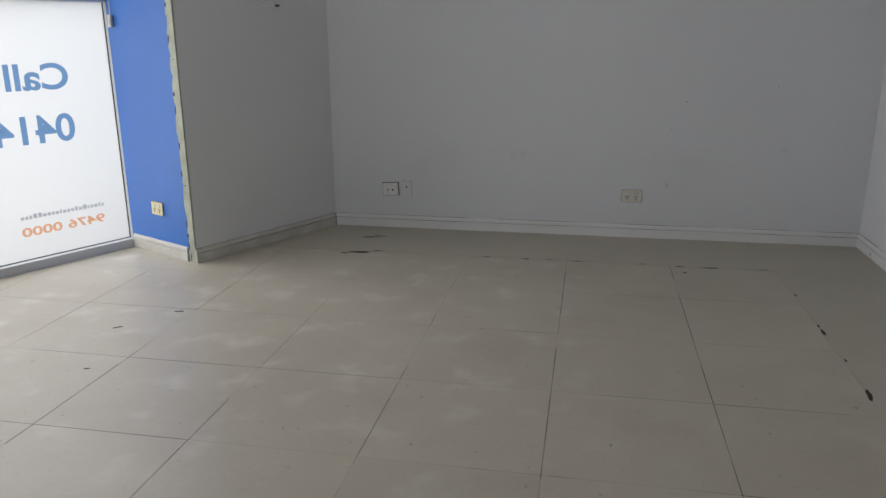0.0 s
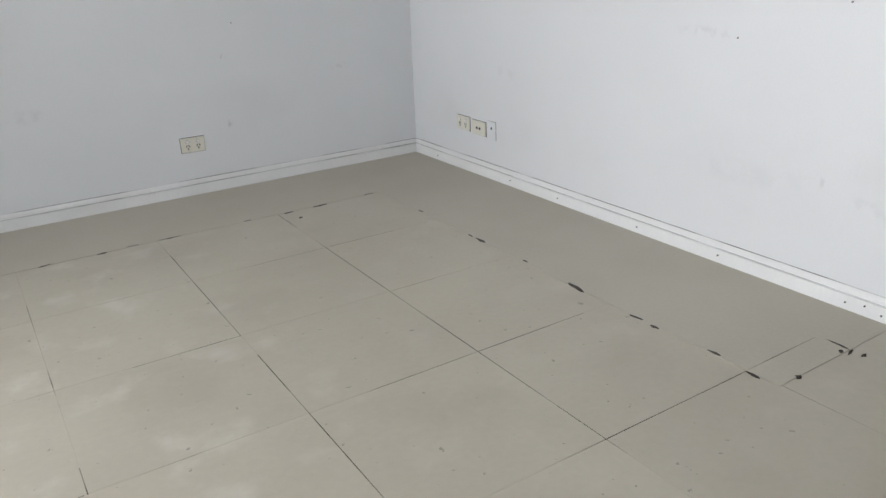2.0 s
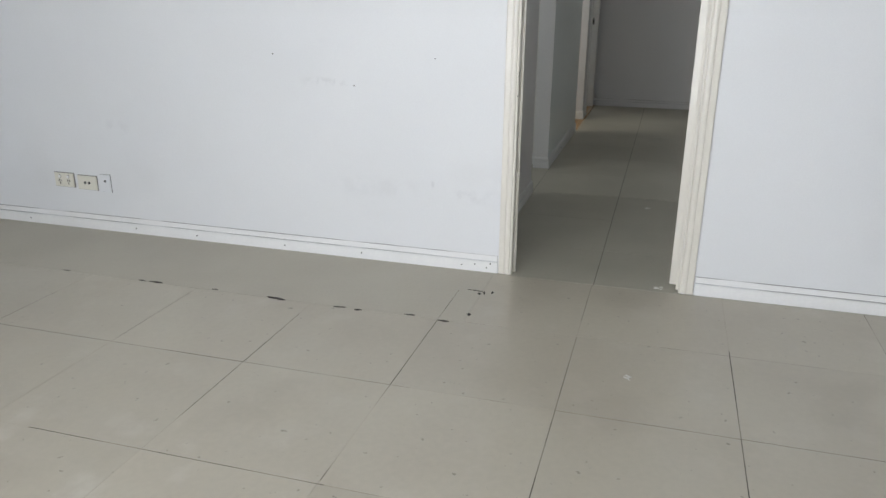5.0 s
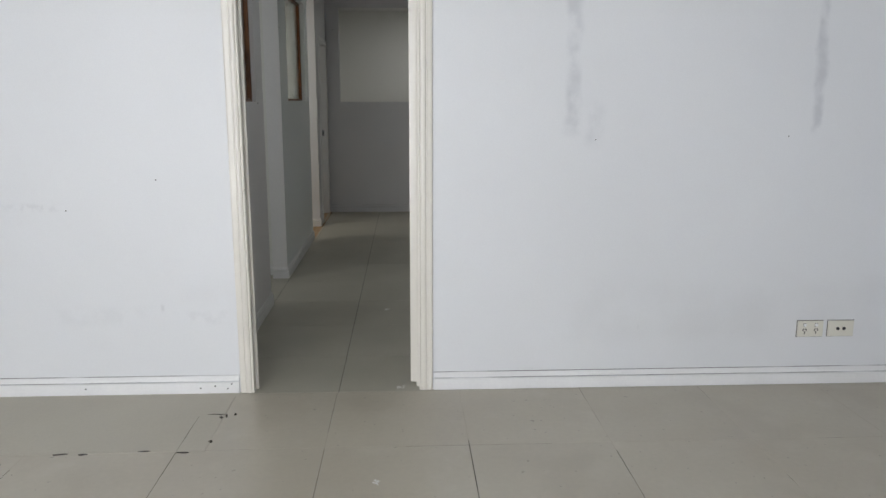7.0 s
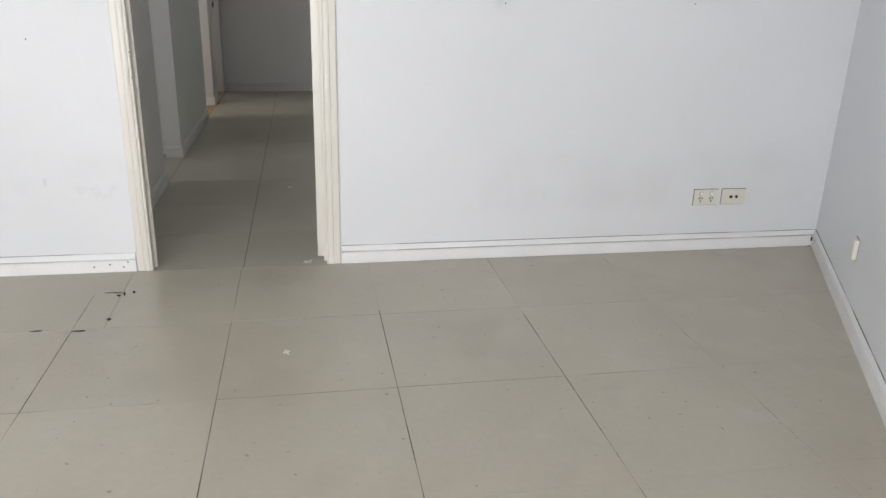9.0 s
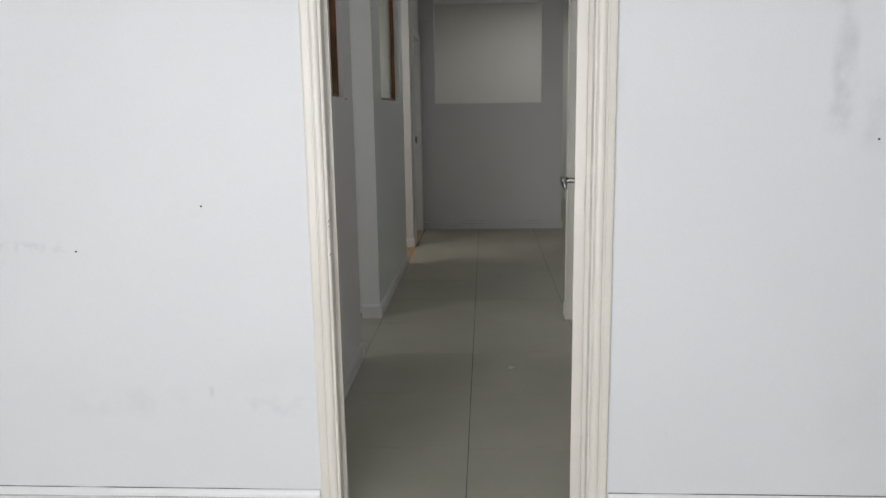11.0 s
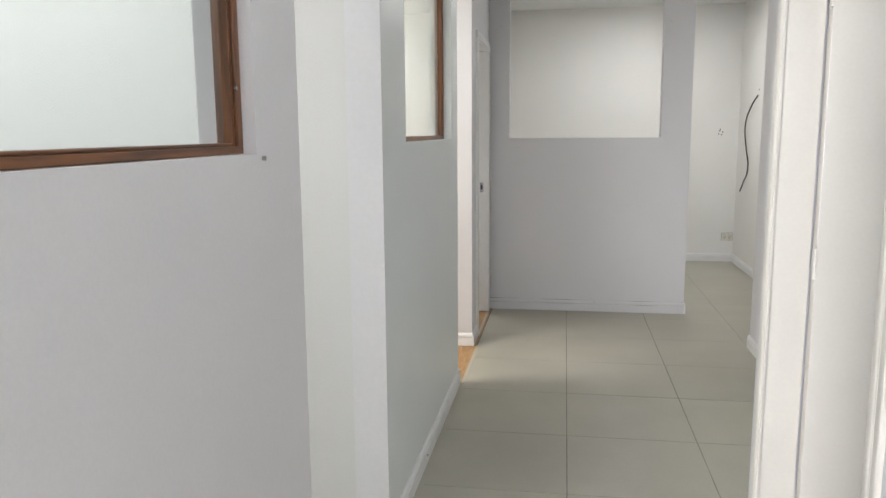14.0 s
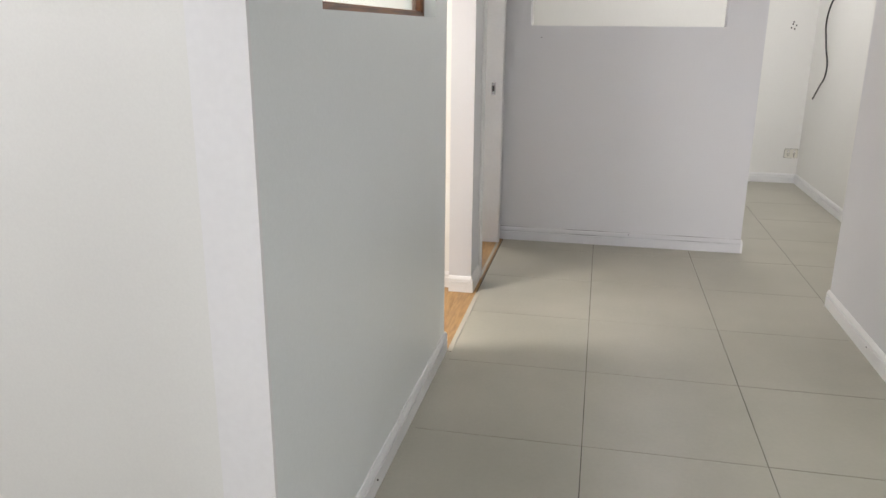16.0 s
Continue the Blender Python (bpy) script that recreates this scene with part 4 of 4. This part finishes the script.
def fleck(x, y, length, wide, turn, parent, mat=None, z=0.0019):
    x += SHOP_X
    bm = bmesh.new()
    n = 12
    ring = []
    for i in range(n):
        a = 2 * math.pi * i / n
        taper = 0.30 + 0.70 * abs(math.sin(a)) ** 0.7
        ring.append(Vector((math.cos(a) * length * 0.46 * random.uniform(0.8, 1.1), math.sin(a) * wide * 0.46 * taper * random.uniform(0.35, 1.1), 0)))
    rot = Matrix.Rotation(turn, 3, "Z")
    lo = [bm.verts.new(rot @ p + Vector((x, y, z - 0.003))) for p in ring]
    hi = [bm.verts.new(rot @ p * 0.98 + Vector((x * 0.02, y * 0.02, z + 0.0008)) + rot @ p * 0 + Vector((x * 0.98, y * 0.98, 0)) * 1.0) for p in ring]
    bm.faces.new(lo), bm.faces.new(hi)
    for i in range(n):
        bm.faces.new((lo[i], lo[(i + 1) % n], hi[(i + 1) % n], hi[i]))
    return part("fleck", bm, mat or ADHESIVE, parent)


dirt = thing("floor_residue", "dark flecks of old adhesive along the floor band", "residue", kind="stuff")
for y, L, W in ((4.25, 0.05, 0.014), (3.80, 0.05, 0.016), (3.72, 0.10, 0.018), (3.40, 0.04, 0.014), (3.08, 0.10, 0.026), (3.04, 0.05, 0.014), (2.75, 0.07, 0.016), (2.66, 0.045, 0.016), (2.42, 0.06, 0.016), (2.26, 0.06, 0.018)):
    fleck(1.203 + random.uniform(-0.008, 0.012), y, L, W, math.pi / 2 + random.uniform(-0.15, 0.15), dirt)
for x, L, W in ((1.14, 0.07, 0.010), (0.84, 0.09, 0.016), (0.66, 0.06, 0.014), (0.44, 0.05, 0.012), (0.05, 0.12, 0.007), (-0.12, 0.07, 0.008), (-0.26, 0.05, 0.014), (-0.50, 0.06, 0.012)):
    fleck(x, 4.683 + random.uniform(-0.01, 0.01), L, W, random.uniform(-0.15, 0.15), dirt)
fleck(0.68, 4.56, 0.035, 0.022, 0.4, dirt, z=0.001)
for x, y, L, W, a in ((-1.33, 4.655, 0.15, 0.035, 0.1), (-1.22, 4.70, 0.07, 0.020, 0.3), (-1.42, 4.62, 0.05, 0.02, 0.0), (-1.92, 3.452, 0.06, 0.022, 0.3), (-2.10, 3.20, 0.05, 0.008, 0.8), (-1.95, 2.75, 0.03, 0.012, 0.4)):
    fleck(x, y, L, W, a, dirt, z=0.0019 if y > 4.6 else 0.001)
for x, y, L, W, a in ((1.575, 2.215, 0.10, 0.012, 1.5), (1.540, 2.185, 0.03, 0.02, 0.5), (1.560, 2.165, 0.05, 0.014, 0.2), (1.575, 2.13, 0.03, 0.016, 0.0), (1.297, 2.172, 0.03, 0.025, 0.2)):
    fleck(x, y, L, W, a, dirt)
smudge = thing("floor_stain", "greyish stain on the floor band", "stain", kind="stuff")
GREYSTAIN = material("grey_stain", (0.20, 0.185, 0.16), 0.7, vary=0.3, scale=20)
fleck(-1.36, 5.02, 0.16, 0.05, 0.1, smudge, GREYSTAIN)
fleck(-1.30, 5.06, 0.12, 0.03, -0.2, smudge, GREYSTAIN)
# Glints on the glossy tiles, painted in place as clusters of white specks.
GLINT = material("painted_glint", (0.78, 0.78, 0.76), 0.4, vary=0.1)
for px, py in ((0.915, 1.462), (1.877, 1.378), (3.321, 1.477)):
    flakes = thing("floor_glints", "small cluster of white specks painted as a glint on the tiles", "litter", group="paint flakes on the floor")
    for k in range(10):
        fleck(px + random.uniform(-0.018, 0.018), py + random.uniform(-0.018, 0.018), random.uniform(0.008, 0.022), random.uniform(0.005, 0.011), random.uniform(0, 3), flakes, GLINT, 0.0012)

oak = thing("floor_timber", "warm oak strip floor of the side room", "floor", kind="structure")
board = boxes((0, 0.0008, -0.012, 1.2, 0.0852, 0.0), bevel=0.0008)
bme = bpy.data.meshes.new("board")
board.to_mesh(bme), board.free()
bme.materials.append(OAKFLOOR)
for i in range(27):
    y = 2.284 + i * 0.086
    off = random.uniform(0, 1.2)
    for k in range(-1, 6 if i < 8 else 3):
        x = 4.82 + k * 1.202 + off
        if x < 4.82 or x + 1.2 > 10.6:
            continue
        b = new("board", bme)
        b.parent = oak
        b.location = (x, y, -0.0005)
tagged(put("floor_timber_bed", boxes((4.81, 2.284, -0.012, 10.6, 4.70, -0.006)), OAKFLOOR), "warm oak floor bed", "floor", kind="structure")
tagged(put("trim_threshold", boxes((6.075, 2.262, -0.002, 6.868, 2.284, 0.003), bevel=0.001), SCREED), "thin pale threshold strip between tile and timber", "threshold", kind="structure")
tagged(put("trim_threshold", boxes((7.16, 2.296, -0.002, 7.885, 2.312, 0.003), bevel=0.001), SCREED), "thin pale threshold strip in a doorway", "threshold", kind="structure")


def tile_mesh(w, h, mat, gap, name):
    me = bpy.data.meshes.new(name)
    bm = boxes((gap, gap, -0.010, w - gap, h - gap, 0.0), bevel=0.0004)
    bm.to_mesh(me)
    bm.free()
    me.materials.append(mat)
    return me


tagged(put("floor_edge_strip", boxes((4.31, 2.262, -0.004, 6.075, 2.300, 0.0007)), HALLTILE), "narrow cut tile strip along a skirting board", "floor", kind="structure")
shop_floor = thing("floor_shop", "dull beige-grey porcelain tiles with dusty scuffs", "floor", kind="structure")
hall_floor = thing("floor_hall", "pale grey-beige porcelain tiles with dark joints", "floor", kind="structure")
SHOP_END = TX0 + 2 * TW            # under the doorway
SHOP_TILE, HALL_TILE = tile_mesh(TW, TH, TILE, 0.0016, "tile"), tile_mesh(0.6, 0.6, HALLTILE, 0.0014, "tile")
CUT_TILE = tile_mesh(2.4 - SHOP_END, 0.6, HALLTILE, 0.0014, "tile")


def lay(me, parent, x, y):
    t = new("tile", me)
    t.parent = parent
    t.location = (x, y, random.uniform(-0.0001, 0.0002))
    t.rotation_euler = (radians(random.uniform(-0.015, 0.02)), radians(random.uniform(-0.02, 0.015)), 0)


for i in range(-12, 2):
    for j in range(-4, 9):
        x, y = TX0 + i * TW, TY0 + j * TH
        mid = Vector((x + TW / 2, y + TH / 2, 0))
        if (mid - front(0, GLASS, 0)).dot(OUT) > 0.38 or mid.y > YN + 0.3 or (mid - SE).dot(D) > 0.40 or (i == 1 and mid.y > 5.0):
            continue
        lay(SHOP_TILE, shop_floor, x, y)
for i in range(3, 18):
    for j in range(-4, 8):
        x, y = i * 0.6, j * 0.6 - 0.12
        cy = y + 0.3
        if cy > 4.8 or (i >= 8 and cy > 2.28) or (i < 12 and cy < -1.4) or (i >= 12 and cy < -0.4):
            continue
        if i == 3:
            lay(CUT_TILE, hall_floor, SHOP_END, y)
        else:
            lay(HALL_TILE, hall_floor, x, y)

# joints of the shop floor that have lost their grout: (tile line, from, to, wide open or half filled)
open_y = [(-1, 3.49, 4.45, 1), (-1, 2.27, 3.32, 1), (-2, 3.52, 4.26, 0), (-2, 2.89, 3.02, 1), (-2, 2.24, 2.72, 0), (0, 4.42, 4.68, 1), (0, 3.49, 4.10, 1), (0, 2.87, 3.48, 1), (0, 2.29, 2.86, 0), (0, 0.49, 1.69, 1),
          (0, -0.05, 0.40, 0), (-3, 1.92, 2.60, 1), (-3, 2.89, 3.47, 0), (-4, 2.87, 3.08, 1), (-4, 3.50, 4.02, 0), (-4, 2.15, 2.82, 1), (-5, 2.88, 3.14, 0), (-5, 3.50, 4.30, 0), (1, 0.73, 1.35, 0)]
open_x = [(4, -2.30, -1.81, 0), (4, -1.80, -0.59, 1), (4, 0.64, 1.12, 1), (4, 0.03, 0.60, 0), (3, -1.95, -1.20, 1), (3, 0.64, 1.25, 1), (3, 0.05, 0.22, 0), (5, -0.34, 0.03, 1), (5, -2.45, -1.62, 0), (5, 0.65, 1.20, 0), (6, 0.66, 1.00, 0),
          (6, 0.30, 0.62, 0), (2, 0.05, 1.25, 1), (2, 1.30, 1.85, 0), (1, -0.10, 1.30, 1), (0, -0.20, 0.52, 0), (0, 0.54, 1.18, 1), (-1, 0.00, 0.42, 0)]
worn = thing("floor_joint", "dark worn-out joints between the shop tiles", "floor", kind="structure")
for k, lo, hi, wide in open_y:
    w, x = (0.0015 if wide else 0.0012), TX0 + k * TW
    part("joint", boxes((x - w, lo, -0.0080, x + w, hi, -0.0004)), OPENJOINT if wide else HALFJOINT, worn)
for k, lo, hi, wide in open_x:
    w, y = (0.0015 if wide else 0.0012), TY0 + k * TH
    part("joint", boxes((lo, y - w, -0.0080, hi, y + w, -0.0004)), OPENJOINT if wide else HALFJOINT, worn)
part("joint", boxes((1.25, TY0 + 3 * TH - 0.0012, 0.0, 1.60, TY0 + 3 * TH + 0.0012, 0.0022)), HALFJOINT, worn)
